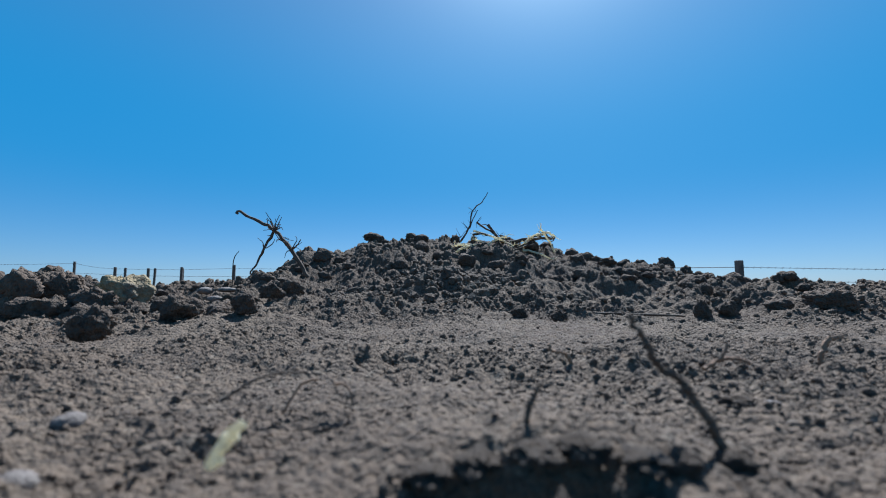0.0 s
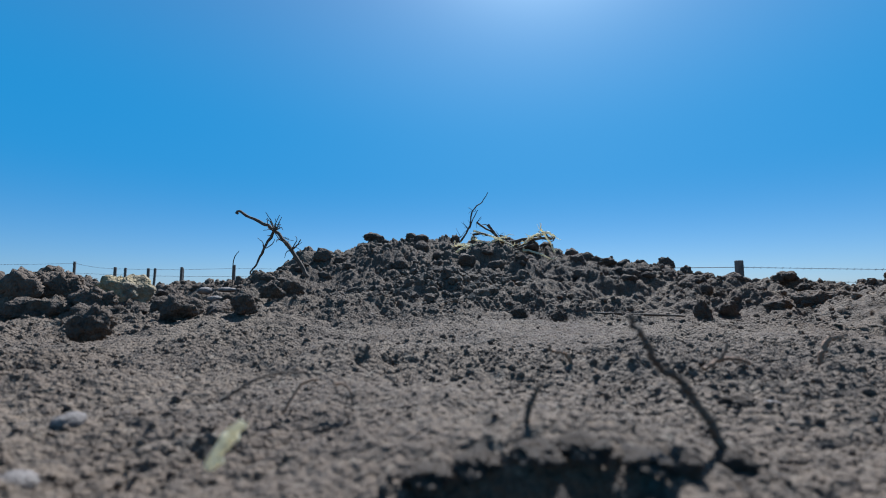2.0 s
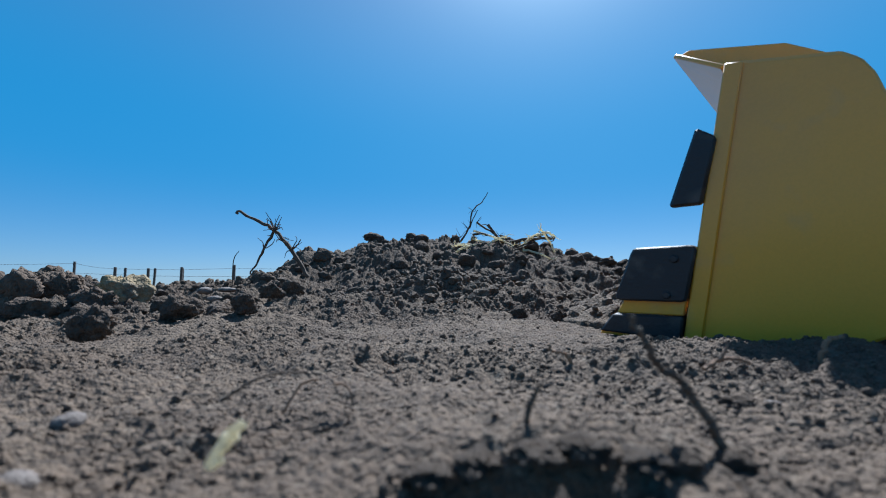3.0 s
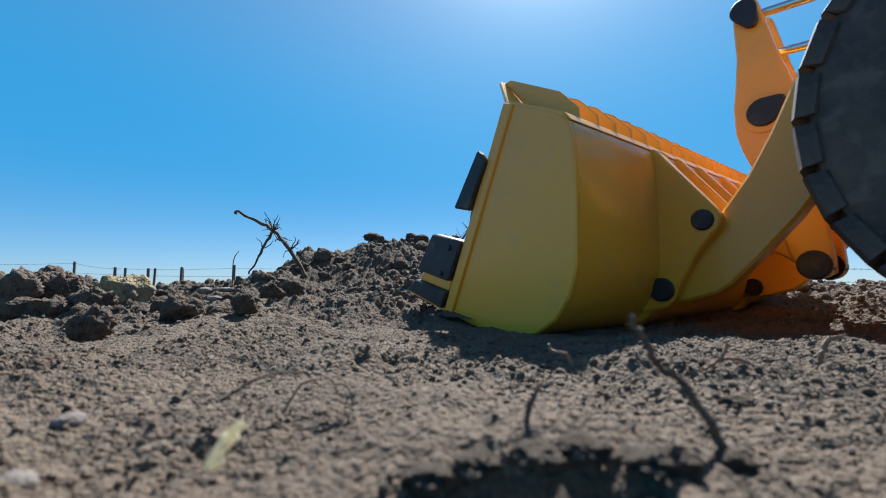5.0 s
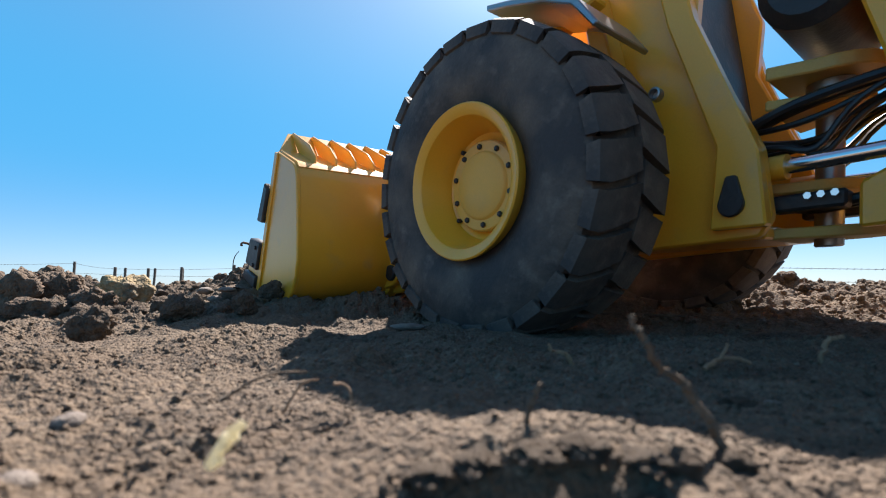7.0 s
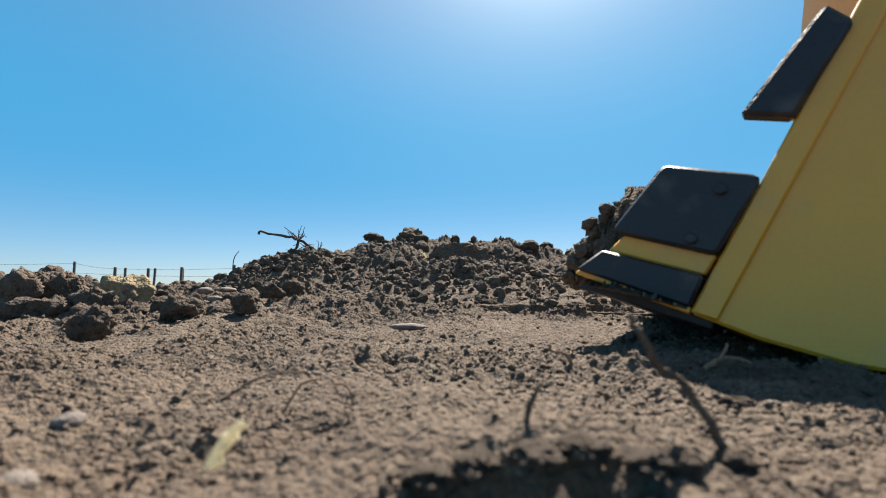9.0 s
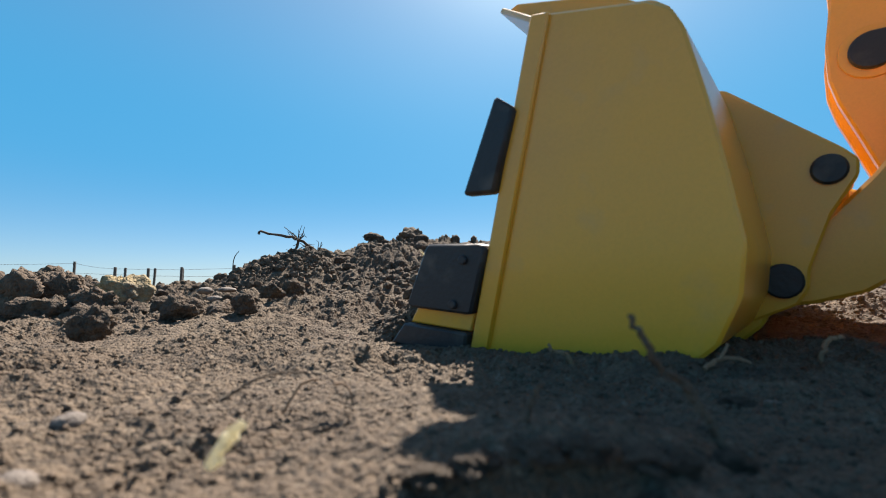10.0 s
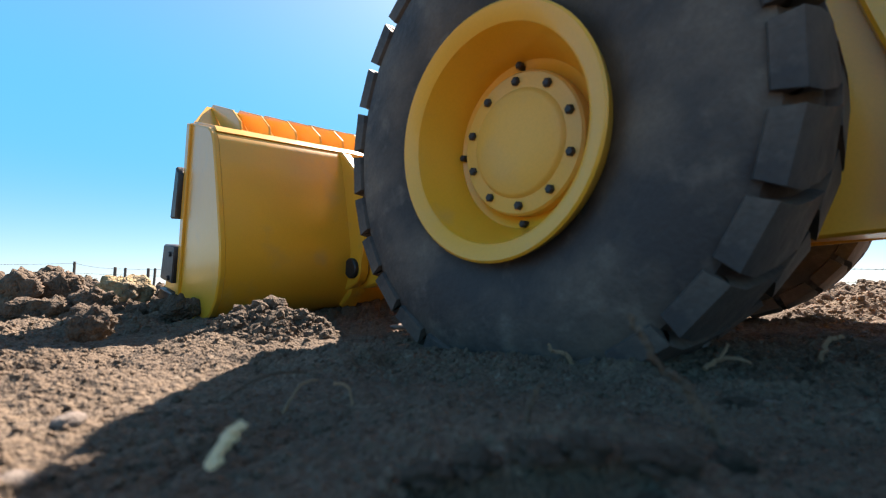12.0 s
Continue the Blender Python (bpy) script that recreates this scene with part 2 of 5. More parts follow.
def broad(x, y):
    """The large forms of the ground: a flat strip, a bank behind it, a heap on the bank, and the field beyond, which lies lower."""
    foot = 0.150 + 0.04 * ramp_up(x, -0.12, 0.0) + 0.047 * ramp_up(x, 0.05, 0.14)
    z = 0.0150 * np.clip((y - foot) / (0.372 - foot), 0, 1) ** 1.15 * (1 - 0.5 * ramp_up(y, 0.53, 0.8))
    z = z + 0.010 * bell(x, y, -0.345, 0.332, 0.075, 0.066)
    back = np.where(y < 0.455, 0.105, 0.085)
    z = z + np.interp(x + 0.012 * fbm(x, y, 14, 71, 3), RIDGE_X, RIDGE_Z) * np.exp(-np.abs((y - 0.455) / back) ** 2.2)
    z = z + 0.0024 * bell(x, y, 0.014, 0.0460, 0.016, 0.0085) - 0.0085 * bell(x, y, 0.0062, 0.0340, 0.0080, 0.0066, 4.0)
    far = ramp_up(np.hypot(x, y - 0.2), 0.9, 3.4)
    drop = -0.30 - 0.42 * np.tanh((x - 1.0) / 3.0)
    z = z * (1 - far) + drop * far * ramp_up(y, -1.4, 1.0) + 0.10 * far * fbm(x, y, 0.13, 90, 3)
    return z - 0.012 * np.exp(-(np.hypot(x, y / 0.665) / 0.03) ** 2)


def rough_mask(x, y):
    """How cloddy the ground is: little on the driven strip, much on the banks."""
    strip = np.exp(-((y - 0.18 + 0.07 * x) / 0.057) ** 2) * ramp_up(x, -0.22, -0.05)
    return 1 - 0.4 * strip


def ground_height(x, y):
    m = rough_mask(x, y)
    near = np.exp(-(np.hypot(x, y) / 1.0) ** 4)
    bank = ramp_up(y, 0.147 + 0.067 * ramp_up(x, -0.12, 0.1), 0.30)
    patch = value_noise(x * 25, y * 32, 40)
    clump = 0.30 + 1.2 * value_noise(x * 70, y * 80, 55)
    quiet = 0.30 + 1.0 * ramp_up(value_noise(x * 30 + 3, y * 38, 61), 0.40, 0.80)
    quiet = quiet * (0.55 + 0.45 * ramp_up(y, 0.053, 0.133))
    fine = 0.45 + 0.9 * value_noise(x * 160, y * 190, 58)
    z = broad(x, y) + near * (0.0040 * fbm(x, y, 20, 3, 3) + 0.0018 * fbm(x, y, 85, 33, 2)
                              + m * (0.0024 + 0.0070 * bank) * lumps(x, y, 0.027, 21) * ramp_up(patch, 0.3, 0.5)
                              + m * (0.0021 * quiet + 0.0045 * bank) * lumps(x, y, 0.0105, 22) * clump
                              + (0.3 + 0.7 * m) * (0.0015 * quiet + 0.0022 * bank) * lumps(x, y, 0.0044, 23) * clump
                              + (0.0006 * quiet + 0.0024 * bank) * lumps(x - 0.3 * y, y, 0.0068, 28)
                              + (0.0009 * quiet + 0.0014 * bank) * lumps(x + 0.4 * y, y, 0.0022, 24) * fine
                              + (0.0007 + 0.0003 * bank) * lumps(x, y - 0.3 * x, 0.0012, 25) * fine + 0.0004 * fbm(x, y, 420, 9, 2))
    return z - (0.0042 + 0.0050 * bank) * near


# ---- ground: one sheet to the horizon ----
def graded(fine, step, growth, reach):
    """Places from the middle outwards: an even step up to fine, then growing steps up to reach."""
    v = list(np.arange(0, fine, step))
    while v[-1] < reach:
        step *= growth
        v.append(v[-1] + step)
    return np.array(v)


def ground():
    half = graded(0.06, 0.00045, 1.0075, 0.8)
    wide = [half[-1]]
    step = 0.02
    while wide[-1] < 2500:
        step *= 1.28
        wide.append(wide[-1] + step)
    xs = np.concatenate([half, wide[1:]])
    xs = np.concatenate([-xs[:0:-1], xs])
    y = [0.0235]
    step = 0.00025
    while y[-1] < 0.75:
        y.append(y[-1] + step)
        step = max(0.00025, 0.0033 * y[-1])
    step = 0.012
    while y[-1] < 3000:
        step *= 1.25
        y.append(y[-1] + step)
    back = [0.0235]
    step = 0.004
    while back[-1] > -2500:
        step *= 1.35
        back.append(back[-1] - step)
    ys = np.array(back[:0:-1] + y)
    X, Y = np.meshgrid(xs, ys)
    Z = ground_height(X, Y)
    nx, ny = len(xs), len(ys)
    co = np.stack([X, Y, Z], -1).reshape(-1, 3)
    i = (np.arange(ny - 1)[:, None] * nx + np.arange(nx - 1)[None, :]).ravel()
    quads = np.stack([i, i + 1, i + 1 + nx, i + nx], -1)
    me = bpy.data.meshes.new("ground")
    me.from_pydata(co, [], quads.tolist())
    me.materials.append(M["soil"])
    me.polygons.foreach_set("use_smooth", [True] * len(me.polygons))
    tagged(new("ground", me), "bare dry crumbly brown soil with low banks", "ground", kind="structure")


ground()
ICO = bmesh.new()
bmesh.ops.create_icosphere(ICO, subdivisions=1, radius=1)
ICO_V = np.array([v.co[:] for v in ICO.verts])
ICO.verts.ensure_lookup_table()
ICO_F = np.array([[v.index for v in f.verts] for f in ICO.faces])
ICO.free()


def crumb_mesh(centres, sizes, rng, mat, name):
    """Many angular crumbs in one mesh."""
    n = len(centres)
    v = ICO_V[None] * (1 + rng.uniform(-0.24, 0.24, (n, 12, 1)))
    q = rng.normal(size=(n, 4))
    q /= np.linalg.norm(q, axis=1, keepdims=True)
    w, a, b, c = q.T
    rot = np.stack([1 - 2 * (b * b + c * c), 2 * (a * b - c * w), 2 * (a * c + b * w), 2 * (a * b + c * w), 1 - 2 * (a * a + c * c), 2 * (b * c - a * w),
                    2 * (a * c - b * w), 2 * (b * c + a * w), 1 - 2 * (a * a + b * b)], -1).reshape(n, 3, 3)
    v = v * rng.uniform(0.75, 1.2, (n, 1, 3))
    v = np.einsum("nij,nkj->nki", rot, v) * sizes[:, None, None] + centres[:, None, :]
    f = (ICO_F[None] + 12 * np.arange(n)[:, None, None]).reshape(-1, 3)
    me = bpy.data.meshes.new(name)
    me.from_pydata(v.reshape(-1, 3), [], f.tolist())
    me.materials.append(mat)
    me.polygons.foreach_set("use_smooth", [True] * len(me.polygons))
    return me


def scatter_crumbs():
    """Loose crumbs of soil, finer close by, lying all over the ground round the heap."""
    rng = np.random.default_rng(5)
    for y0, y1, half, count, r0, r1 in ((0.027, 0.067, 0.08, 5000, 0.00013, 0.0006), (0.067, 0.133, 0.16, 13000, 0.00018, 0.0009), (0.133, 0.24, 0.28, 22000, 0.00025, 0.0013),
                                        (0.24, 0.372, 0.42, 20000, 0.0004, 0.0024), (0.372, 0.6, 0.62, 14000, 0.0006, 0.0034)):
        x, y = rng.uniform(-half, half, count), rng.uniform(y0, y1, count)
        keep = rng.uniform(0, 1, count) < np.clip(rough_mask(x, y) * (0.10 + 1.9 * value_noise(x * 30 + 3, y * 38, 61) ** 3), 0.08, 1)
        x, y = x[keep], y[keep]
        r = r0 + (r1 - r0) * rng.uniform(0, 1, len(x)) ** 5.0
        r *= np.where(rough_mask(x, y) < 0.7, 0.6, 1)
        z = ground_height(x, y) + r * 0.1
        ob = new("soil_crumbs", crumb_mesh(np.stack([x, y, z], -1), r, rng, M["crumb"], "crumbs"))
        tagged(ob, "loose dry brown soil crumbs strewn over the ground", "soil", kind="stuff")


scatter_crumbs()


# ---- clods and stones ----
def clod_mesh(seed, mat, detail=3, rough=0.42, flat=0.85):
    """A crumbly lump of earth of about one centimetre's radius: rounded knobs at several scales, cracks between them, a flattened foot."""
    bm = bmesh.new()
    bmesh.ops.create_icosphere(bm, subdivisions=detail, radius=1)
    off = Vector((seed * 3.7, seed * 1.9, seed * 5.3))
    for v in bm.verts:
        d = v.co.normalized()
        k = 1 + 0.8 * rough * noise.noise(d * 1.1 + off)
        gap = noise.voronoi(d * 1.7 + off)[0]
        k += 0.35 * rough * (min(gap[1] - gap[0], 0.45) * 1.6 - 0.45)
        for scale, amount in ((2.6, 0.55), (5.0, 0.42), (9.0, 0.26)):
            k += amount * rough * (0.45 - noise.voronoi(d * scale + off)[0][0])
        k += 0.06 * noise.noise(d * 9 + off) + 0.05 * noise.noise(d * 17 + off)
        v.co = d * k
        v.co.z *= flat
        if v.co.z < -0.55:
            v.co.z = -0.55 + (v.co.z + 0.55) * 0.3
        v.co *= 0.01
    me = mesh_of(bm, mat, False)
    me.polygons.foreach_set("use_smooth", [True] * len(me.polygons))
    return me


CLODS = [clod_mesh(s, M["clod"], 4, 0.55) for s in range(7)]
SMALL = [clod_mesh(s, M["clod"], 3, 0.55) for s in range(20, 28)]
NEAR = [clod_mesh(s, M["soil"], 4, 0.6) for s in range(50, 54)]
STONES = {"tan": clod_mesh(31, M["tan"], 4, 0.42, 0.85), "pale": clod_mesh(32, M["pale"], 3, 0.3, 0.7)}


def lay(x, y, sunk=0.3, r=0.01):
    """The height at which a lump of that radius lies on the ground."""
    return float(ground_height(np.array([x]), np.array([y]))[0]) + r * (0.45 - sunk)


def clod(x, y, rx, ry, rz, turn, seed, name="soil_clod", mesh=None, label="dark brown dry clod of earth on the ground", category="clod", group="clods on the banks", sunk=0.15, z=None):
    ob = new(name, mesh or CLODS[seed % len(CLODS)])
    ob.matrix_basis = pose(x, y, lay(x, y, sunk, rz) if z is None else z, 0, 0, turn)
    ob.scale = (rx * 100, ry * 100, rz * 100)
    return tagged(ob, label, category, group)


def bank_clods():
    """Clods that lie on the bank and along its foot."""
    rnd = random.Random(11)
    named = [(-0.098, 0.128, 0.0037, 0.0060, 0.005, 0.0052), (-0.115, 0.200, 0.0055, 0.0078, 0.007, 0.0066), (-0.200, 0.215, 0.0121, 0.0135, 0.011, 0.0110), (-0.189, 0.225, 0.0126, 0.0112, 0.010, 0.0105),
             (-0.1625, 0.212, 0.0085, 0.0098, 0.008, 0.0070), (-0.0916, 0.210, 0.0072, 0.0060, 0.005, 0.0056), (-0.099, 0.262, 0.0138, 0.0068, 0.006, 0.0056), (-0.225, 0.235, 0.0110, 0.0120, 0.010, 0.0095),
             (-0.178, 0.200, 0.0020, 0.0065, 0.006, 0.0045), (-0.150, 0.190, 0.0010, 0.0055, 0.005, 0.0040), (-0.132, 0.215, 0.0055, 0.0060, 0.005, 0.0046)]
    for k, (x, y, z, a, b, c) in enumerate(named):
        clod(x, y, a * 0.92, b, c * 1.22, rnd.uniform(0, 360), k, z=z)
    clod(-0.166, 0.237, 0.0122, 0.011, 0.0128, 30, 1, "stone", STONES["tan"], "rough tan stone half sunk in the soil bank", "stone", "stones in the bank", z=0.0118)
    # along the skyline of the heap's long right shoulder
    for x, r, tall in ((0.164, 0.0075, 1.0), (0.181, 0.0062, 1.0), (0.197, 0.0075, 0.9), (0.223, 0.0070, 1.3), (0.243, 0.0068, 1.3), (0.258, 0.0060, 1.0), (0.272, 0.0055, 1.0), (0.286, 0.0050, 1.0), (-0.072, 0.0085, 0.6), (0.150, 0.005, 1.0)):
        clod(x, 0.452, r, r, r * tall, rnd.uniform(0, 360), int(x * 1000), sunk=0.05, group="clods on the heap", label="dry brown clod of earth lying on the heap")
    for k in range(110):
        x, y = rnd.uniform(-0.33, -0.09), rnd.uniform(0.185, 0.37)
        open_view = -0.85 < x / y < -0.36
        r = rnd.uniform(0.0022, 0.0042 if open_view and y > 0.24 else 0.0085)
        clod(x, y, r * rnd.uniform(0.8, 1.3), r, r * rnd.uniform(0.8, 1.15), rnd.uniform(0, 360), k, mesh=(SMALL + NEAR)[k % 12], sunk=0.35)
    for k in range(130):
        side = -1 if k % 3 == 0 else 1
        x = side * rnd.uniform(0.12, 0.42)
        y = rnd.uniform(0.29, 0.46)
        r = rnd.uniform(0.003, 0.0075) if side > 0 else rnd.uniform(0.004, 0.0115)
        if -0.86 < x / y < -0.36:
            r *= 0.35
        clod(x, y, r * rnd.uniform(0.8, 1.3), r, r * rnd.uniform(0.8, 1.15), rnd.uniform(0, 360), k, mesh=(CLODS + SMALL)[k % 15], sunk=0.2)
    for k in range(70):
        x, y = rnd.uniform(-0.16, 0.15), rnd.uniform(0.33, 0.48)
        r = rnd.uniform(0.0028, 0.0085)
        clod(x, y, r * rnd.uniform(0.8, 1.3), r, r * rnd.uniform(0.7, 1.1), rnd.uniform(0, 360), k + 3, mesh=SMALL[k % 8], sunk=0.4, group="clods on the heap", label="dry brown clod of earth lying on the heap")
    for x, y, z, r, flat in ((-0.1414, 0.27, 0.0137, 0.0045, 0.8), (-0.125, 0.25, 0.0092, 0.0036, 0.8), (-0.133, 0.28, 0.0144, 0.0052, 0.5), (-0.122, 0.245, 0.0066, 0.0030, 0.9)):
        clod(x, y, r * 1.1, r, r * flat, rnd.uniform(0, 360), 2, "stone", STONES["pale"], "small pale grey stone on the soil bank", "stone", "stones in the bank", z=z)
    for x, y, r in ((-0.038, 0.0415, 0.0019), (-0.0465, 0.058, 0.0017), (0.047, 0.066, 0.0012)):
        clod(x, y, r, r, r * 0.9, rnd.uniform(0, 360), 2, "stone", STONES["pale"], "small pale dusty stone on the flat ground", "stone", "stones close by", sunk=0.45)
    for x, y, r, w in ((0.042, 0.0665, 0.0016, 1.5), (0.0265, 0.0425, 0.0018, 1), (0.020, 0.040, 0.0018, 1.2)):
        clod(x, y, r * w, r, r * 0.8, rnd.uniform(0, 360), int(x * 1000), mesh=NEAR[int(x * 1000) % 4], group="clods close by", label="crumbly brown clod of earth on the flat ground")
    for k, (x, y, z, rx, ry, rz) in enumerate(((-0.0015, 0.0412, -0.0024, 0.0032, 0.0032, 0.0022), (0.0030, 0.0416, -0.0016, 0.0028, 0.0034, 0.0024), (0.0080, 0.0419, -0.0008, 0.0030, 0.0032, 0.0026), (0.0125, 0.0409, -0.0002, 0.0028, 0.0032, 0.0028),
                                               (0.0165, 0.0386, -0.0002, 0.0026, 0.0036, 0.0018), (0.0092, 0.0362, -0.0030, 0.0010, 0.0022, 0.0026), (0.0155, 0.0349, -0.0026, 0.0014, 0.0026, 0.0024))):
        clod(x, y, rx * 0.7, ry * 0.8, rz * 0.45, rnd.uniform(-12, 12), k, mesh=NEAR[k % 4], group="clods close by", label="crumbly brown clod overhanging a dark hollow", z=z - 0.0002)


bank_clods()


# ---- roots and straws ----
def rooty(name, label, runs, mat, category="root", group="", at=None, seed=0):
    """A root or twig: a main stem and side shoots, each a list of points with a start and an end radius."""
    ob = thing(name, label, category, group, at if at is not None else Matrix())
    for k, (pts, r0, r1) in enumerate(runs):
        bm = bmesh.new()
        line = smooth_line(pts, 5)
        rnd = random.Random(seed * 31 + k)
        line = [p + Vector((rnd.uniform(-1, 1), rnd.uniform(-1, 1), rnd.uniform(-1, 1))) * r0 * 0.45 for p in line]
        tube(bm, line, [r0 + (r1 - r0) * j / (len(line) - 1) for j in range(len(line))], 6, 0.2, seed + k)
        part("stem" if k == 0 else "shoot", bm, mat, ob)
    return ob


def shoots(rnd, base, count, length, r):
    """Fine forking shoots from points of a run."""
    out = []
    for _ in range(count):
        p = Vector(rnd.choice(base))
        d = Vector((rnd.uniform(-1, 1), rnd.uniform(-0.7, 0.7), rnd.uniform(-0.5, 1))).normalized()
        q = p + d * length * rnd.uniform(0.4, 1)
        mid = (p + q) / 2 + Vector((rnd.uniform(-1, 1), rnd.uniform(-1, 1), rnd.uniform(-1, 1))) * length * 0.18
        out.append(([p, mid, q], r, r * 0.35))
    return out


def roots():
    rnd = random.Random(3)
    made = {}
    # the forked root that leans out of the heap's flank; its foot is its origin
    main = [(0, 0, -0.006), (-0.010, 0, 0.010), (-0.023, -0.002, 0.026), (-0.035, 0, 0.0325), (-0.050, 0.002, 0.040), (-0.0515, 0.002, 0.0385)]
    runs = [(main, 0.0014, 0.0008), ([main[2], (-0.031, 0, 0.0135), (-0.0345, 0.001, 0.006), (-0.040, 0, -0.004)], 0.0011, 0.0005),
            ([(-0.012, 0, 0.0125), (-0.008, 0.002, 0.017), (-0.0065, 0.003, 0.0205)], 0.0006, 0.0003),
            ([main[2], (-0.027, 0.002, 0.033), (-0.032, 0.003, 0.040)], 0.0005, 0.0002)]
    runs += shoots(rnd, [main[2]] * 3 + [(-0.031, 0, 0.0135), (-0.012, 0, 0.0125), (-0.02, 0, 0.02)], 30, 0.013, 0.00042)
    made["fork"] = rooty("root", "dry dark forked root leaning out of the heap", runs, M["root"], at=pose(-0.0935, 0.3125, 0.0294))
    # twigs on top of the heap
    runs = [([(0, 0, -0.008), (0.011, 0, 0.0076), (0.015, 0.002, 0.0253), (0.024, 0.004, 0.034), (0.0293, 0.004, 0.0426)], 0.0009, 0.0003),
            ([(0.012, 0, 0.008), (0.0155, 0.002, 0.018), (0.020, 0.003, 0.026)], 0.0006, 0.0003)]
    runs += shoots(rnd, [(0.011, 0, 0.0076), (0.015, 0.002, 0.0253), (0.004, 0, 0)], 12, 0.012, 0.0003)
    made["twig"] = rooty("twig", "thin dark branching twig standing on the heap", runs, M["root"], "twig", "twigs on the heap", at=pose(0.0125, 0.4123, 0.0631))
    sticks = [((0.012, 0.615, 0.061), (0.0435, 0.60, 0.0545), 0.0011, "straw"), ((0.027, 0.61, 0.073), (0.0615, 0.60, 0.058), 0.0009, "straw"), ((0.050, 0.615, 0.062), (0.100, 0.61, 0.066), 0.0014, "root"),
              ((0.030, 0.62, 0.0815), (0.058, 0.62, 0.060), 0.0008, "root"), ((0.062, 0.62, 0.0605), (0.089, 0.62, 0.069), 0.0011, "root"), ((0.086, 0.60, 0.073), (0.098, 0.60, 0.053), 0.0008, "straw"),
              ((0.045, 0.60, 0.058), (0.064, 0.585, 0.040), 0.0009, "root"), ((0.024, 0.605, 0.055), (0.035, 0.59, 0.048), 0.0008, "straw"), ((0.040, 0.62, 0.079), (0.050, 0.615, 0.064), 0.0012, "root"),
              ((0.07, 0.60, 0.055), (0.093, 0.59, 0.046), 0.0008, "straw"), ((0.060, 0.60, 0.052), (0.080, 0.60, 0.060), 0.0008, "root")]
    for k in range(16):
        x, z = rnd.uniform(0.018, 0.098), rnd.uniform(0.050, 0.070)
        dx = rnd.uniform(0.008, 0.02) * rnd.choice((-1, 1))
        sticks.append(((x, 0.60 + rnd.uniform(-0.02, 0.02), z), (x + dx, 0.60, z - rnd.uniform(-0.004, 0.012)), rnd.uniform(0.0006, 0.0010), rnd.choice(("straw", "straw", "root"))))
    made["sticks"] = []
    for k, (a, b, r, mat) in enumerate(sticks):
        a, b = Vector((a[0] + 0.001, a[1] * 0.665, a[2] - 0.0046)), Vector((b[0] + 0.001, b[1] * 0.665, b[2] - 0.0046))
        mid = (a + b) / 2
        runs = [([a - mid, (b - a) * 0.05 + Vector((0, 0, 0.0015)), b - mid], r * 1.25, r * 0.8)] + shoots(rnd, [a - mid, b - mid], 4, 0.009, r * 0.4)
        label = "pale dry straw stalk lying on the heap" if mat == "straw" else "short dark broken twig lying on the heap"
        made["sticks"].append((rooty("straw" if mat == "straw" else "twig", label, runs, M[mat], "straw" if mat == "straw" else "twig", "twigs on the heap", pose(*mid), seed=k), mid))
    # roots that stay where they are
    rooty("root", "soil-covered crooked root rising from the ground close by", [([(0.0272, 0.0446, -0.003), (0.0242, 0.0452, 0.0033), (0.0211, 0.0452, 0.0061), (0.0192, 0.0452, 0.0095), (0.0185, 0.0452, 0.0110)], 0.0005, 0.0003)], M["soil"], seed=4)
    rooty("root", "short stub of root in a clod close by", [([(0.0082, 0.0466, -0.001), (0.0088, 0.0466, 0.002), (0.0100, 0.0466, 0.0040)], 0.00033, 0.00022)], M["soil"], seed=5)
    rooty("straw", "short pale straw stub standing in the soil", [([(-0.0189, 0.0386, -0.0010), (-0.0180, 0.0386, 0.0006), (-0.0168, 0.0386, 0.0022)], 0.0006, 0.0005)], M["straw"], "straw", seed=6)
    rooty("root", "small pale hooked root standing in the soil", [([(0.0750, 0.0911, -0.003), (0.0752, 0.0911, 0.001), (0.0770, 0.0911, 0.0040), (0.0795, 0.0911, 0.0042)], 0.0006, 0.0004)], M["pale_root"], seed=7)
    rooty("twig", "long thin twig lying on the soil", [([(0.068, 0.2394, 0.0022), (0.0972, 0.2381, 0.0015), (0.1246, 0.2341, 0.001)], 0.0008, 0.0005)], M["root"], "twig", seed=8)
    rooty("root", "small dark curved root on the foot of the heap", [([(-0.05, 0.2727, -0.002), (-0.046, 0.2693, 0.006), (-0.038, 0.2660, 0.0115)], 0.0009, 0.0005)] , M["root"], seed=9)
    rooty("grass_blade", "thin dry blade of grass on the bank", [([(-0.1545, 0.3325, 0.012), (-0.1544, 0.3325, 0.036), (-0.1505, 0.3325, 0.0433)], 0.0004, 0.0002)], M["root"], "grass", seed=10)
    rooty("root", "thin pale root lying on the flat ground", [([(-0.027, 0.0565, 0.000), (-0.023, 0.0599, 0.0025), (-0.019, 0.0645, 0.002)], 0.00025, 0.00015)], M["root"], seed=12)
    rooty("root", "small pale kinked root standing in the soil", [([(0.0262, 0.0931, -0.002), (0.0248, 0.0931, 0.0005), (0.0222, 0.0931, 0.0012), (0.0212, 0.0931, 0.0025)], 0.0005, 0.0003)], M["pale_root"], seed=13)
    rooty("root", "thin pale root lying on the soil", [([(-0.0215, 0.0625, -0.003), (-0.0195, 0.0632, 0.0005), (-0.0172, 0.0638, 0.0012)], 0.00022, 0.00014)], M["pale_root"], seed=14)
    rooty("root", "thin pale root lying on the soil", [([(-0.0150, 0.0638, 0.0006), (-0.0130, 0.0632, 0.0003), (-0.0122, 0.0625, -0.002)], 0.00022, 0.00014)], M["pale_root"], seed=15)
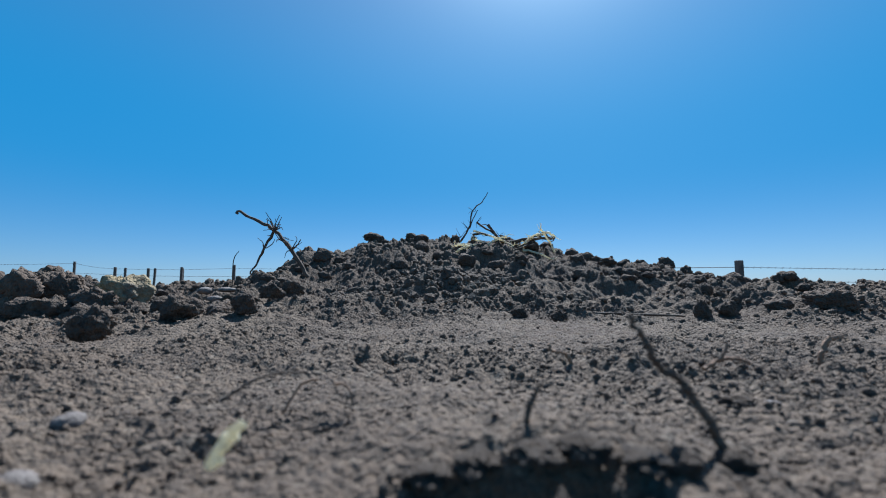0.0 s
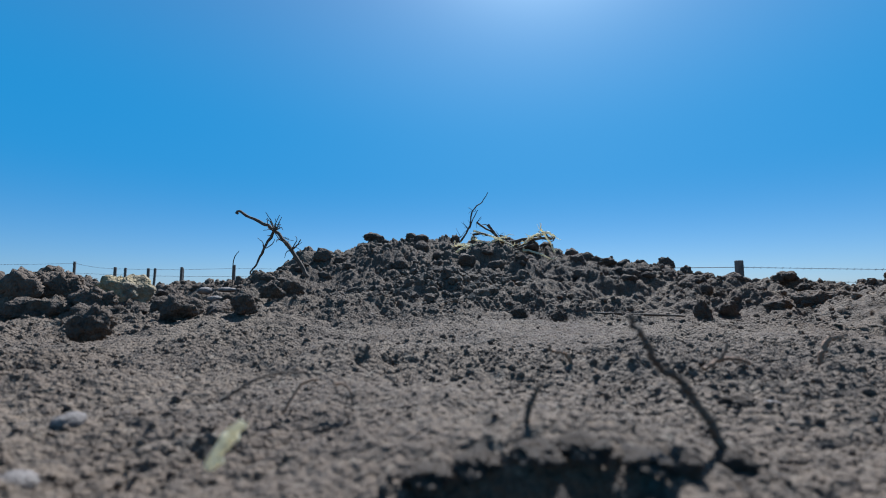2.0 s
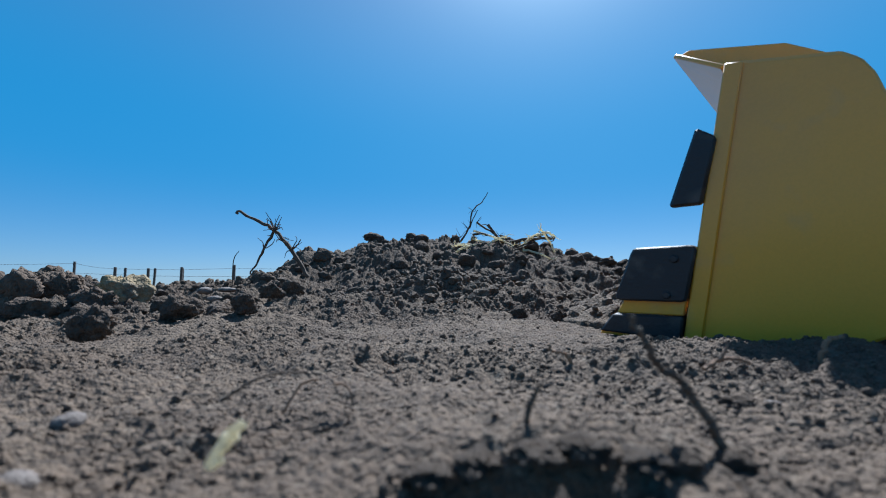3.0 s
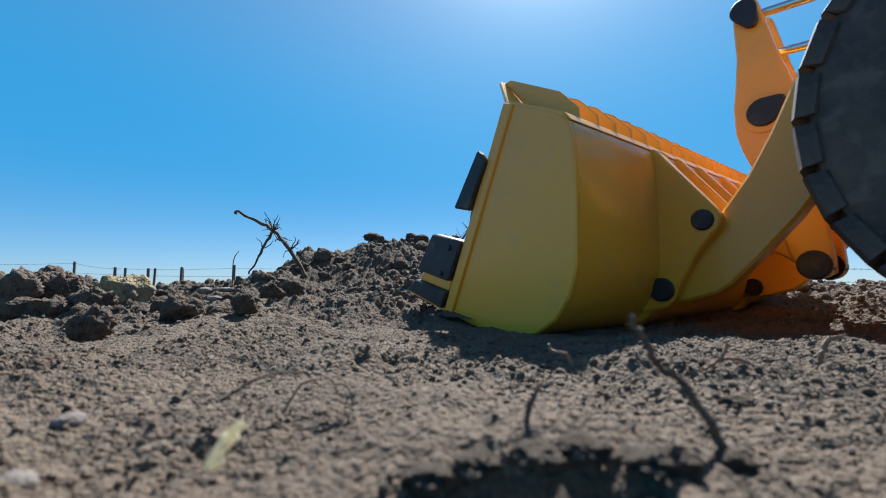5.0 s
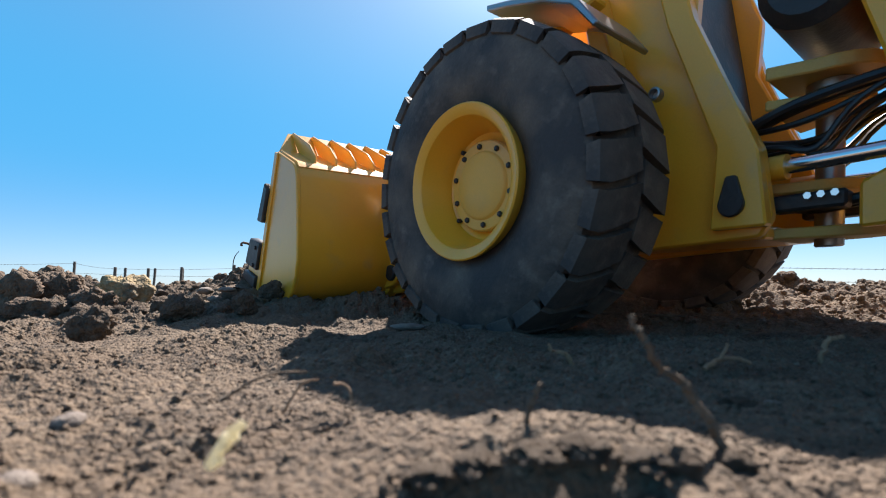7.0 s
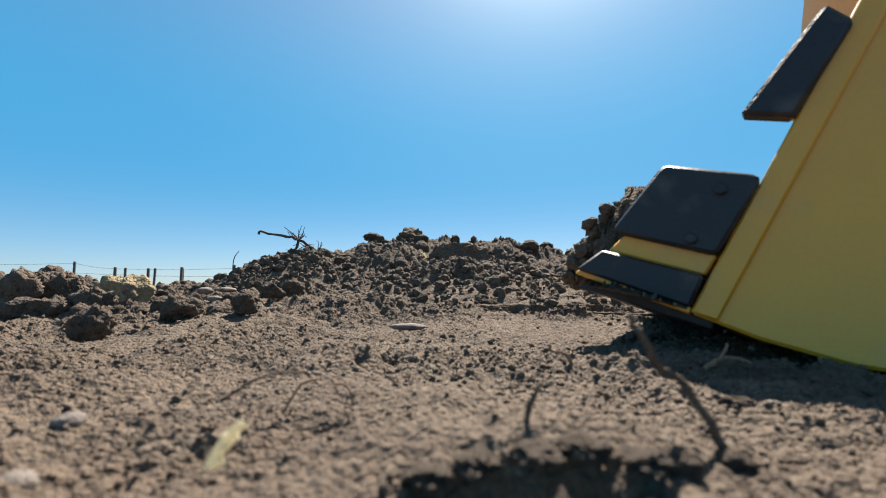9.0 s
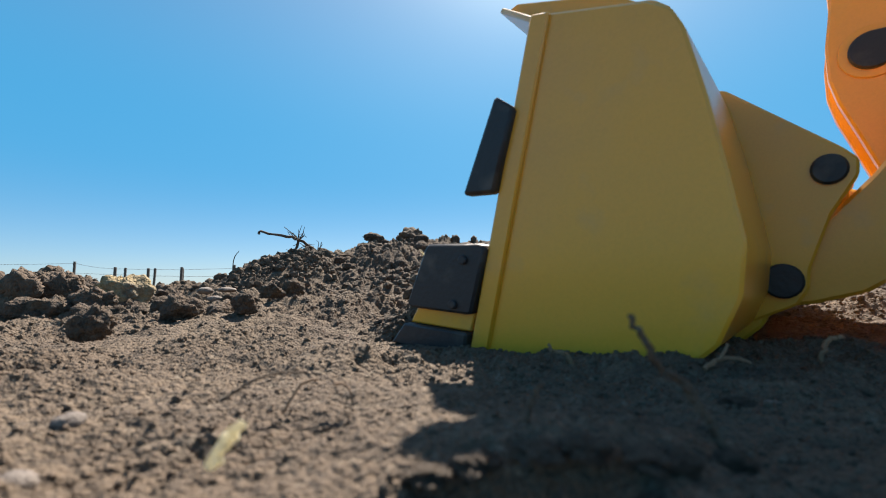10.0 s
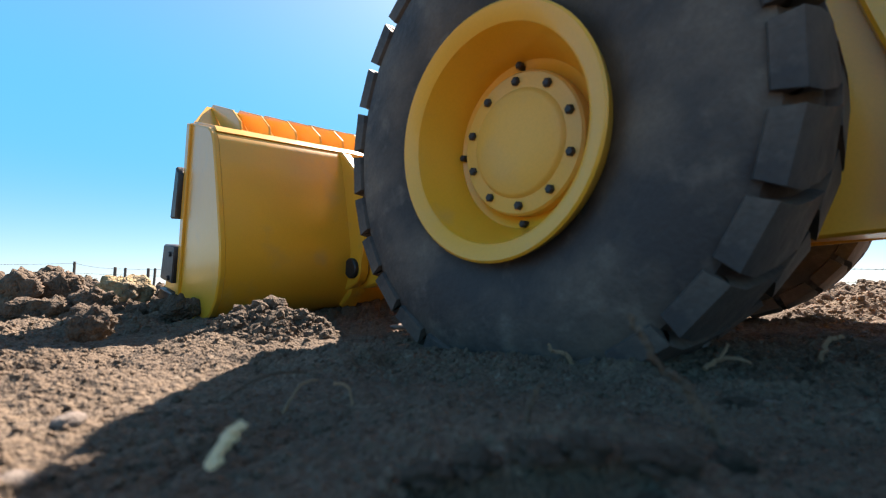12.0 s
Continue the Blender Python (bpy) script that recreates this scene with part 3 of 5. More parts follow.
    rooty("root", "thin pale root lying on the soil", [([(0.047, 0.0831, -0.0005), (0.052, 0.0845, 0.0012), (0.056, 0.0838, 0.0002)], 0.0005, 0.0003), ([(0.0505, 0.0838, 0.0008), (0.0520, 0.0838, 0.0040)], 0.0004, 0.0002)], M["pale_root"], seed=16)
    return made


ROOTS = roots()


# ---- fence in the distance ----
def fence_post(x, y, top, width, lean, label):
    ob = thing("fence_post", label, "fence post", "fence posts", pose(x, y, top, 0, lean, 12))
    foot = -(top - float(ground_height(np.array([x]), np.array([y]))[0])) - 0.25
    bm = bmesh.new()
    w = width / 2
    box(bm, -w, w, -w, w, foot, 0, width * 0.12)
    part("shaft", bm, M["post"], ob)
    for z in (-0.12, -0.45, -0.8):
        if z > foot:
            bm = bmesh.new()
            tube(bm, [(-w * 1.1, -w * 1.1, z), (w * 1.1, -w * 1.1, z + 0.01)], width * 0.06)
            part("staple", bm, M["wire"], ob)


POSTS = [(-16.28, 19.95, 1.349, 0.085, 0), (-14.47, 19.95, 1.101, 0.1, 0), (-14.02, 19.95, 1.070, 0.085, 0), (-13.00, 19.95, 1.050, 0.1, 1), (-12.70, 19.95, 1.050, 0.085, 2), (-11.53, 19.95, 1.101, 0.1, 1), (-11.66, 20.28, 1.057, 0.07, 0), (-9.22, 19.95, 1.204, 0.11, 0),
         (4.80, 7.32, 0.522, 0.1, 0), (4.58, 9.31, 0.662, 0.17, 0)]


def fence():
    for x, y, top, width, lean in POSTS:
        fence_post(x, y, top, width, lean, "weathered dark wooden post of a wire fence")
    runs = [((-22.65, 19.2850, 1.21), (-16.26, 19.9500, 1.27)), ((-16.26, 19.9500, 1.27), (-14.47, 19.9500, 1.03)), ((-14.47, 19.9500, 1.03), (-9.22, 19.9500, 1.05)), ((-9.22, 19.9500, 1.05), (4.80, 7.3150, 0.41)), ((4.80, 7.3150, 0.41), (14.41, 7.6475, 0.43)),
            ((-22.65, 19.2850, 0.80), (-16.26, 19.9500, 0.84)), ((-16.26, 19.9500, 0.84), (-9.22, 19.9500, 0.69)), ((-9.22, 19.9500, 0.69), (4.80, 7.3150, 0.20)), ((4.80, 7.3150, 0.20), (14.41, 7.6475, 0.20))]
    for a, b in runs:
        a, b = Vector(a), Vector(b)
        ob = thing("fence_wire", "thin barbed wire strung between the fence posts", "wire", "fence wires", Matrix.Translation(a))
        d = b - a
        bm = bmesh.new()
        pts = [d * (k / 12) - Vector((0, 0, 0.05 * math.sin(math.pi * k / 12))) for k in range(13)]
        tube(bm, pts, 0.004 if a.y < 13 else 0.006, 4)
        part("strand", bm, M["wire"], ob)
        if a.y < 13:
            bm = bmesh.new()
            n = int(d.length / 0.12)
            for k in range(1, n):
                p = d * (k / n) - Vector((0, 0, 0.05 * math.sin(math.pi * k / n)))
                tube(bm, [p + Vector((-0.012, 0, -0.018)), p + Vector((0.012, 0.0000, 0.018))], 0.003, 3)
            tagged(part("barbs", bm, M["wire"], ob), "barbs twisted round the wire", kind="stuff")


fence()


# ---- wheel loader: x forward, y to its left, z up; its origin lies under the front axle ----
R_TYRE, HUB_Z = 0.0625, 0.0602
BOOM_X, BOOM_Z, BOOM_R = -0.03, 0.15, 0.2023
loader = thing("wheel_loader", "yellow scale model wheel loader with a dusty bucket", "wheel loader")


def tyre(bm):
    """A fat tyre's body: the lugs lie round it."""
    w = 0.0212
    prof = [(-w + 0.004, 0.0285), (-w, 0.0348), (-w - 0.0014, 0.0440), (-w - 0.0006, 0.0535), (-w + 0.0012, 0.0572), (-w + 0.006, 0.0590), (-w * 0.5, 0.0596), (0, 0.0599), (w * 0.5, 0.0596), (w - 0.006, 0.0590),
            (w - 0.0012, 0.0572), (w + 0.0006, 0.0535), (w + 0.0014, 0.0440), (w, 0.0348), (w - 0.004, 0.0285)]
    lathe(bm, prof, 78, False)
    return bm


def lug(side):
    """One tread lug of the tyre's left or right row, at angle 0."""
    bm = bmesh.new()
    w, n = 0.0212, 26
    rows = []
    for y, r, half, skew in ((0.0006, R_TYRE, 0.36, 0.55), (0.010, R_TYRE, 0.40, 0.22), (w - 0.003, R_TYRE - 0.0005, 0.42, 0.0), (w + 0.0004, 0.0605, 0.42, 0.0), (w + 0.0007, 0.0560, 0.40, 0.0)):
        rows.append([(side * y, r, (da - skew * 0.6) * math.tau / n) for da in (-half, half)])
    top = [[bm.verts.new((r * math.cos(a), y, r * math.sin(a))) for y, r, a in ring] for ring in rows]
    low = []
    for j, ring in enumerate(rows):
        dr, dy = (0.006, 0.0) if j < 3 else (0.002, 0.004)
        low.append([bm.verts.new(((r - dr) * math.cos(a), y - math.copysign(dy, y), (r - dr) * math.sin(a))) for y, r, a in ring])
    for j in range(len(rows) - 1):
        bm.faces.new((top[j][0], top[j][1], top[j + 1][1], top[j + 1][0]))
        bm.faces.new((top[j][0], top[j + 1][0], low[j + 1][0], low[j][0]))
        bm.faces.new((top[j][1], low[j][1], low[j + 1][1], top[j + 1][1]))
    bm.faces.new((top[0][0], low[0][0], low[0][1], top[0][1]))
    bm.faces.new((top[-1][0], top[-1][1], low[-1][1], low[-1][0]))
    edges = [e for e in bm.edges if len(e.link_faces) == 2 and e.calc_face_angle(0) > 0.7]
    bmesh.ops.bevel(bm, geom=edges, offset=0.0007, segments=1, affect="EDGES")
    return mesh_of(bm, M["rubber"], True)


LUGS = {side: lug(side) for side in (1, -1)}


def wheel(name, x, y):
    """A wheel whose outer face looks to +y; turned about for the right side."""
    hub = new(name)
    hub.parent = loader
    hub.empty_display_size = 0.01
    turn = 0 if y > 0 else 180
    hub.matrix_basis = pose(x, y, HUB_Z, 0, 0, turn)
    part("tyre", tyre(bmesh.new()), M["rubber"], hub, "dusty black rubber tyre with worn lugs")
    for k in range(26):
        for side in (1, -1):
            piece = new("lug", LUGS[side])
            piece.parent = hub
            piece.matrix_basis = pose(0, 0, 0, 0, 360 * (k + 0.25 * side) / 26, 0)
    bm = bmesh.new()
    lathe(bm, [(-0.018, 0.0285), (0.0175, 0.0288), (0.0205, 0.0302), (0.0235, 0.0308), (0.0240, 0.0302), (0.0232, 0.0276), (0.0222, 0.0262), (0.0195, 0.0253), (0.0085, 0.0218), (0.0065, 0.0186)], 64, False)
    part("rim", bm, M["yellow"], hub, "yellow painted steel rim")
    bm = bmesh.new()
    lathe(bm, [(0.004, 0.0190), (0.0100, 0.0187), (0.0107, 0.0181), (0.0109, 0.0142), (0.0116, 0.0136), (0.0121, 0.0128), (0.0122, 0.004)], 56)
    part("hub_plate", bm, M["orange"], hub)
    for k in range(10):
        a = math.tau * (k + 0.5) / 10
        bm = bmesh.new()
        lathe(bm, [(0.0100, 0.0012), (0.0116, 0.0012), (0.0120, 0.0008)], 6)
        part("bolt", bm, M["black"], hub, at=pose(0.0161 * math.cos(a), 0, 0.0161 * math.sin(a)))
    for k in range(4):
        a = math.tau * (k + 0.2) / 4
        bm = bmesh.new()
        lathe(bm, [(0.0070, 0.0010), (0.0098, 0.0010), (0.0102, 0.0006)], 6)
        part("screw", bm, M["black"], hub, at=pose(0.0208 * math.cos(a), 0, 0.0208 * math.sin(a)))
    return hub


Y_WHEEL = 0.0825
WHEEL_L, WHEEL_R = wheel("front_wheel", 0, Y_WHEEL), wheel("front_wheel", 0, -Y_WHEEL)
WHEEL_RL, WHEEL_RR = wheel("rear_wheel", -0.235, Y_WHEEL), wheel("rear_wheel", -0.235, -Y_WHEEL)

# bucket: its origin is the lower pin
bucket = new("bucket")
bucket.parent, bucket.empty_display_size = loader, 0.02
BUCKET_W = 0.1270
BACK = [(0.0573, -0.0200), (0.0464, -0.0207), (0.0340, -0.0201), (0.0238, -0.0179), (0.0157, -0.0136), (0.0095, -0.0068), (0.0063, 0.0016), (0.0057, 0.0106), (0.0080, 0.0223), (0.0109, 0.0357), (0.0142, 0.0485),
        (0.0163, 0.0526), (0.0201, 0.0550)]


def bucket_parts():
    sides = BACK + [(0.0424, 0.0592)]
    for s in (1, -1):
        bm = bmesh.new()
        prism(bm, sides, s * (BUCKET_W - 0.0028), s * BUCKET_W, 0.0006)
        plate = part("side_plate", bm, M["yellow"], bucket)
        bm = bmesh.new()
        prism(bm, [(0.0576, -0.0198), (0.0427, 0.0588), (0.0385, 0.0583), (0.0530, -0.0198)], s * (BUCKET_W - 0.001), s * (BUCKET_W + 0.0012), 0.0004)
        part("edge_strip", bm, M["yellow"], plate)
        bm = bmesh.new()
        prism(bm, [(0.0502, 0.0418), (0.0455, 0.0385), (0.0501, 0.0199), (0.0583, 0.0196)], s * (BUCKET_W - 0.0006), s * (BUCKET_W + 0.0034), 0.0007)
        part("upper_side_cutter", bm, M["black"], bucket, "black bolted side cutter")
        bm = bmesh.new()
        prism(bm, [(0.0694, 0.0068), (0.0684, 0.0079), (0.0531, 0.0085), (0.0523, 0.0075), (0.0556, -0.0073), (0.0564, -0.0080), (0.0742, -0.0084), (0.0750, -0.0075)], s * (BUCKET_W - 0.0030), s * (BUCKET_W + 0.0030), 0.0006)
        cutter = part("lower_side_cutter", bm, M["black"], bucket, "black bolted side cutter")
        for x, z in ((0.0579, 0.0045), (0.0605, -0.0061)):
            bm = bmesh.new()
            pin(bm, x, z, 0.0011, s * (BUCKET_W + 0.0026), s * (BUCKET_W + 0.0040), 0.0003)
            part("bolt", bm, M["black"], cutter)
        bm = bmesh.new()
        prism(bm, [(0.0559, -0.0077), (0.0729, -0.0079), (0.0754, -0.0125), (0.0569, -0.0121)], s * (BUCKET_W - 0.0026), s * (BUCKET_W + 0.0006), 0.0004)
        part("side_lug", bm, M["yellow"], bucket)
        bm = bmesh.new()
        prism(bm, [(0.0569, -0.0123), (0.0760, -0.0127), (0.0803, -0.0184), (0.0577, -0.0190)], s * (BUCKET_W - 0.0034), s * (BUCKET_W + 0.0028), 0.0005)
        part("corner_tooth", bm, M["black"], bucket, "black worn corner tooth")
        bm = bmesh.new()
        prism(bm, [(0.0577, -0.0188), (0.0801, -0.0182), (0.0808, -0.0194), (0.0577, -0.0202)], s * (BUCKET_W - 0.0030), s * (BUCKET_W + 0.0010), 0.0003)
        part("corner_shim", bm, M["yellow"], bucket)
    # curved shell between the side plates
    bm = bmesh.new()
    t = 0.0016
    inner = []
    for k, (x, z) in enumerate(BACK):
        a, b = Vector(BACK[max(k - 1, 0)]), Vector(BACK[min(k + 1, len(BACK) - 1)])
        d = (b - a).normalized()
        inner.append((x + d.y * t, z - d.x * t))
    prism(bm, BACK + inner[::-1], -BUCKET_W + 0.0024, BUCKET_W - 0.0024, 0.0)
    part("shell", bm, M["yellow"], bucket)
    bm = bmesh.new()
    prism(bm, [(0.0165, 0.0534), (0.0196, 0.0559), (0.0426, 0.0601), (0.0426, 0.0582), (0.0206, 0.0539)], -BUCKET_W + 0.002, BUCKET_W - 0.002, 0.0005)
    part("top_plate", bm, M["yellow"], bucket)
    # spill guard and its gussets
    bm = bmesh.new()
    y1, y2 = 0.1150, 0.1255
    outer = [(0.0428, y2, 0.0594), (0.0562, y1, 0.0700), (0.0562, -y1, 0.0700), (0.0428, -y2, 0.0594)]
    f = bm.faces.new([bm.verts.new(v) for v in outer])
    ext = bmesh.ops.extrude_face_region(bm, geom=[f])
    bmesh.ops.translate(bm, vec=(0.0009, 0, -0.0011), verts=[v for v in ext["geom"] if isinstance(v, bmesh.types.BMVert)])
    bmesh.ops.bevel(bm, geom=bm.edges[:], offset=0.0003, segments=1, affect="EDGES")
    part("spill_guard", bm, M["yellow"], bucket)
    for k in range(18):
        y = -0.1127 + 0.2254 * k / 17
        bm = bmesh.new()
        prism(bm, [(0.0208, 0.0557), (0.0424, 0.0595), (0.0556, 0.0695), (0.0530, 0.0706), (0.0300, 0.0652), (0.0222, 0.0600)], y - 0.0006, y + 0.0006, 0.0003)
        part("gusset", bm, M["yellow"], bucket)
    for y in (0.0600, -0.0600):
        bm = bmesh.new()
        crest = []
        for k in range(4, 12):
            a, c = Vector(BACK[k - 1]), Vector(BACK[min(k + 1, len(BACK) - 1)])
            d = (c - a).normalized()
            crest.append((BACK[k][0] - d.y * 0.0022, BACK[k][1] + d.x * 0.0022))
        prism(bm, crest + [(x + 0.001, z) for x, z in BACK[4:12]][::-1], y - 0.0045, y + 0.0045, 0.0007)
        part("back_rib", bm, M["yellow"], bucket)
    # cutting edge in bolted segments
    for k in range(4):
        w = 2 * (BUCKET_W - 0.004) / 4
        y = -BUCKET_W + 0.004 + k * w
        bm = bmesh.new()
        prism(bm, [(0.0538, -0.0183), (0.0711, -0.0195), (0.0803, -0.0213), (0.0810, -0.0221), (0.0538, -0.0217)], y + 0.0003, y + w - 0.0003, 0.0003)
        part("cutting_edge", bm, M["black"], bucket, "worn dark steel cutting edge")
    # all of these are drawn on a smaller outline; the bucket itself is deeper and taller
    grown = Matrix(((1.220, 0, -0.041, -0.0092), (0, 1, 0, 0), (0.108, 0, 1.166, -0.0041), (0, 0, 0, 1)))
    for ob in bucket.children_recursive:
        ob.data.transform(grown)
    # hinge brackets and pins
    full = [(0.0180, 0.0600), (0.0130, 0.0612), (0.0070, 0.0602), (-0.0195, 0.0372), (-0.0228, 0.0335), (-0.0226, 0.0292), (-0.0165, 0.0190), (-0.0112, 0.0040), (-0.0108, -0.0015), (-0.0080, -0.0060), (0.0020, -0.0108), (0.0258, -0.0198), (0.0200, -0.0080), (0.0120, 0.0100), (0.0130, 0.0350)]
    upper = [(0.0180, 0.0600), (0.0130, 0.0612), (0.0070, 0.0602), (-0.0195, 0.0372), (-0.0228, 0.0335), (-0.0226, 0.0292), (-0.0150, 0.0240), (0.0110, 0.0180), (0.0130, 0.0350)]
    for y0, y1, outline in ((0.0605, 0.0660, full), (0.0380, 0.0415, upper), (0.0140, 0.0175, upper), (-0.0175, -0.0140, upper), (-0.0415, -0.0380, upper), (-0.0660, -0.0605, full)):
        bm = bmesh.new()
        prism(bm, outline, y0, y1, 0.0007)
        part("hinge_bracket", bm, M["yellow"], bucket)
    for s in (1, -1):
        bm = bmesh.new()
        pin(bm, -0.0050, 0.0008, 0.0050, s * 0.0475, s * 0.0682)
        part("lower_pin", bm, M["black"], bucket, "black steel hinge pin")
        bm = bmesh.new()
        pin(bm, -0.0165, 0.0313, 0.0042, s * 0.010, s * 0.0675)
        part("upper_pin", bm, M["black"], bucket, "black steel hinge pin")


bucket_parts()

# lift boom: its origin is the rear pivot; drawn with its front end at the pin of the rest pose
boom = new("lift_boom")
boom.parent, boom.empty_display_size = loader, 0.02
REST_Z = 0.0165
REST_X = BOOM_X + math.sqrt(BOOM_R ** 2 - (BOOM_Z - REST_Z) ** 2)
REST_A = math.atan2(REST_Z - BOOM_Z, REST_X - BOOM_X)


def teardrop(x, z, r, tx, tz, tail):
    """The outline of a round cap with a tapering tail towards tx, tz."""
    d = Vector((tx - x, tz - z))
    lead, length = math.atan2(d.y, d.x), d.length
    pts = [(x + r * math.cos(lead + a), z + r * math.sin(lead + a)) for a in (radians(65) + radians(230) * k / 14 for k in range(15))]
    return pts + [(x + length * math.cos(lead) + tail * math.cos(lead + a), z + length * math.sin(lead) + tail * math.sin(lead + a)) for a in (radians(-65), radians(0), radians(65))]


def boom_parts():
    """Arms, bell crank and tilt link, drawn from the front pin of the rest pose."""
    dx, dz = REST_X - BOOM_X, REST_Z - BOOM_Z
    up = [(0.0030, 0.0085), (-0.0075, 0.0128), (-0.0160, 0.0188), (-0.0260, 0.0295), (-0.0363, 0.0430), (-0.0445, 0.0575), (-0.0512, 0.0715), (-0.0580, 0.0850), (-0.0660, 0.0990), (-0.0800, 0.1130), (-0.1000, 0.1240), (-0.1250, 0.1305), (-0.1520, 0.1325)]
    low = [(-0.1580, 0.1180), (-0.1220, 0.1080), (-0.0950, 0.0880), (-0.0770, 0.0620), (-0.0630, 0.0410), (-0.0509, 0.0247), (-0.0394, 0.0123), (-0.0287, 0.0014), (-0.0231, -0.0024), (-0.0120, -0.0055), (-0.0040, -0.0065), (0.0020, -0.0050), (0.0050, 0.0010)]
    for s in (1, -1):
        bm = bmesh.new()
        prism(bm, [(x + dx, z + dz) for x, z in up + low][::-1], s * 0.0500, s * 0.0598, 0.0010)
        part("boom_arm", bm, M["yellow"], boom)
    bm = bmesh.new()
    pin(bm, dx - 0.058, dz + 0.055, 0.0085, -0.0505, 0.0505)
    part("cross_tube", bm, M["yellow"], boom)
    crank = new("bell_crank")
    crank.parent = boom
    crank.matrix_basis = pose(dx, 0, dz)
    plate = [(-0.0265, 0.1395), (-0.0225, 0.1360), (-0.0224, 0.1250), (-0.0228, 0.1100), (-0.0214, 0.0960), (-0.0200, 0.0855), (-0.0202, 0.0735), (-0.0225, 0.0640), (-0.0270, 0.0520), (-0.0335, 0.0340), (-0.0370, 0.0150), (-0.0405, 0.0060), (-0.0455, 0.0020), (-0.0508, 0.0040), (-0.0526, 0.0100),
             (-0.0510, 0.0300), (-0.0490, 0.0600), (-0.0440, 0.0900), (-0.0385, 0.1095), (-0.0345, 0.1270), (-0.0325, 0.1360)]
    for y0, y1 in ((0.0090, 0.0150), (-0.0150, -0.0090)):
        bm = bmesh.new()
        prism(bm, plate[::-1], y0, y1, 0.0008)
        part("crank_plate", bm, M["yellow"], crank)
    for s in (1, -1):
        bm = bmesh.new()
        lathe(bm, [(s * 0.0145, 0.0095), (s * 0.0158, 0.0092), (s * 0.0160, 0.0080)], 32)
        bmesh.ops.translate(bm, vec=(-0.0323, 0, 0.0800), verts=bm.verts)
        part("crank_boss", bm, M["yellow"], crank)
        for x, z, r, tx, tz, tail in ((-0.0323, 0.0800, 0.0066, -0.0393, 0.0841, 0.0022), (-0.0275, 0.1315, 0.0056, -0.0305, 0.1240, 0.0026)):
            bm = bmesh.new()
            prism(bm, teardrop(x, z, r, tx, tz, tail), s * 0.0155, s * 0.0178, 0.0005)
            part("crank_pin", bm, M["black"], crank, "black teardrop pin cap")
        bm = bmesh.new()
        pin(bm, -0.0459, 0.0089, 0.0062, s * 0.0080, s * 0.0172)
        part("crank_pin", bm, M["black"], crank, "black steel pin")
    bm = bmesh.new()
    prism(bm, [(-0.0500, 0.0050), (-0.0450, 0.0040), (-0.0335, 0.0134), (-0.0120, 0.0270), (-0.0100, 0.0340), (-0.0170, 0.0370), (-0.0360, 0.0290), (-0.0500, 0.0180)], -0.0080, 0.0080, 0.0010)
    part("tilt_link", bm, M["yellow"], crank)
    for z, y in ((0.1317, 0.0075), (0.1141, -0.0020)):
        bm = bmesh.new()
        tube(bm, [(-0.029, y, z), (-0.072, y, z - 0.004)], 0.0022, 12)
        part("tilt_rod", bm, M["chrome"], crank, "bright chrome cylinder rod")
    bm = bmesh.new()
    tube(bm, [(-0.068, 0, 0.120), (-0.140, 0, 0.116)], 0.0130, 18)
    part("tilt_cylinder", bm, M["yellow"], crank)


boom_parts()


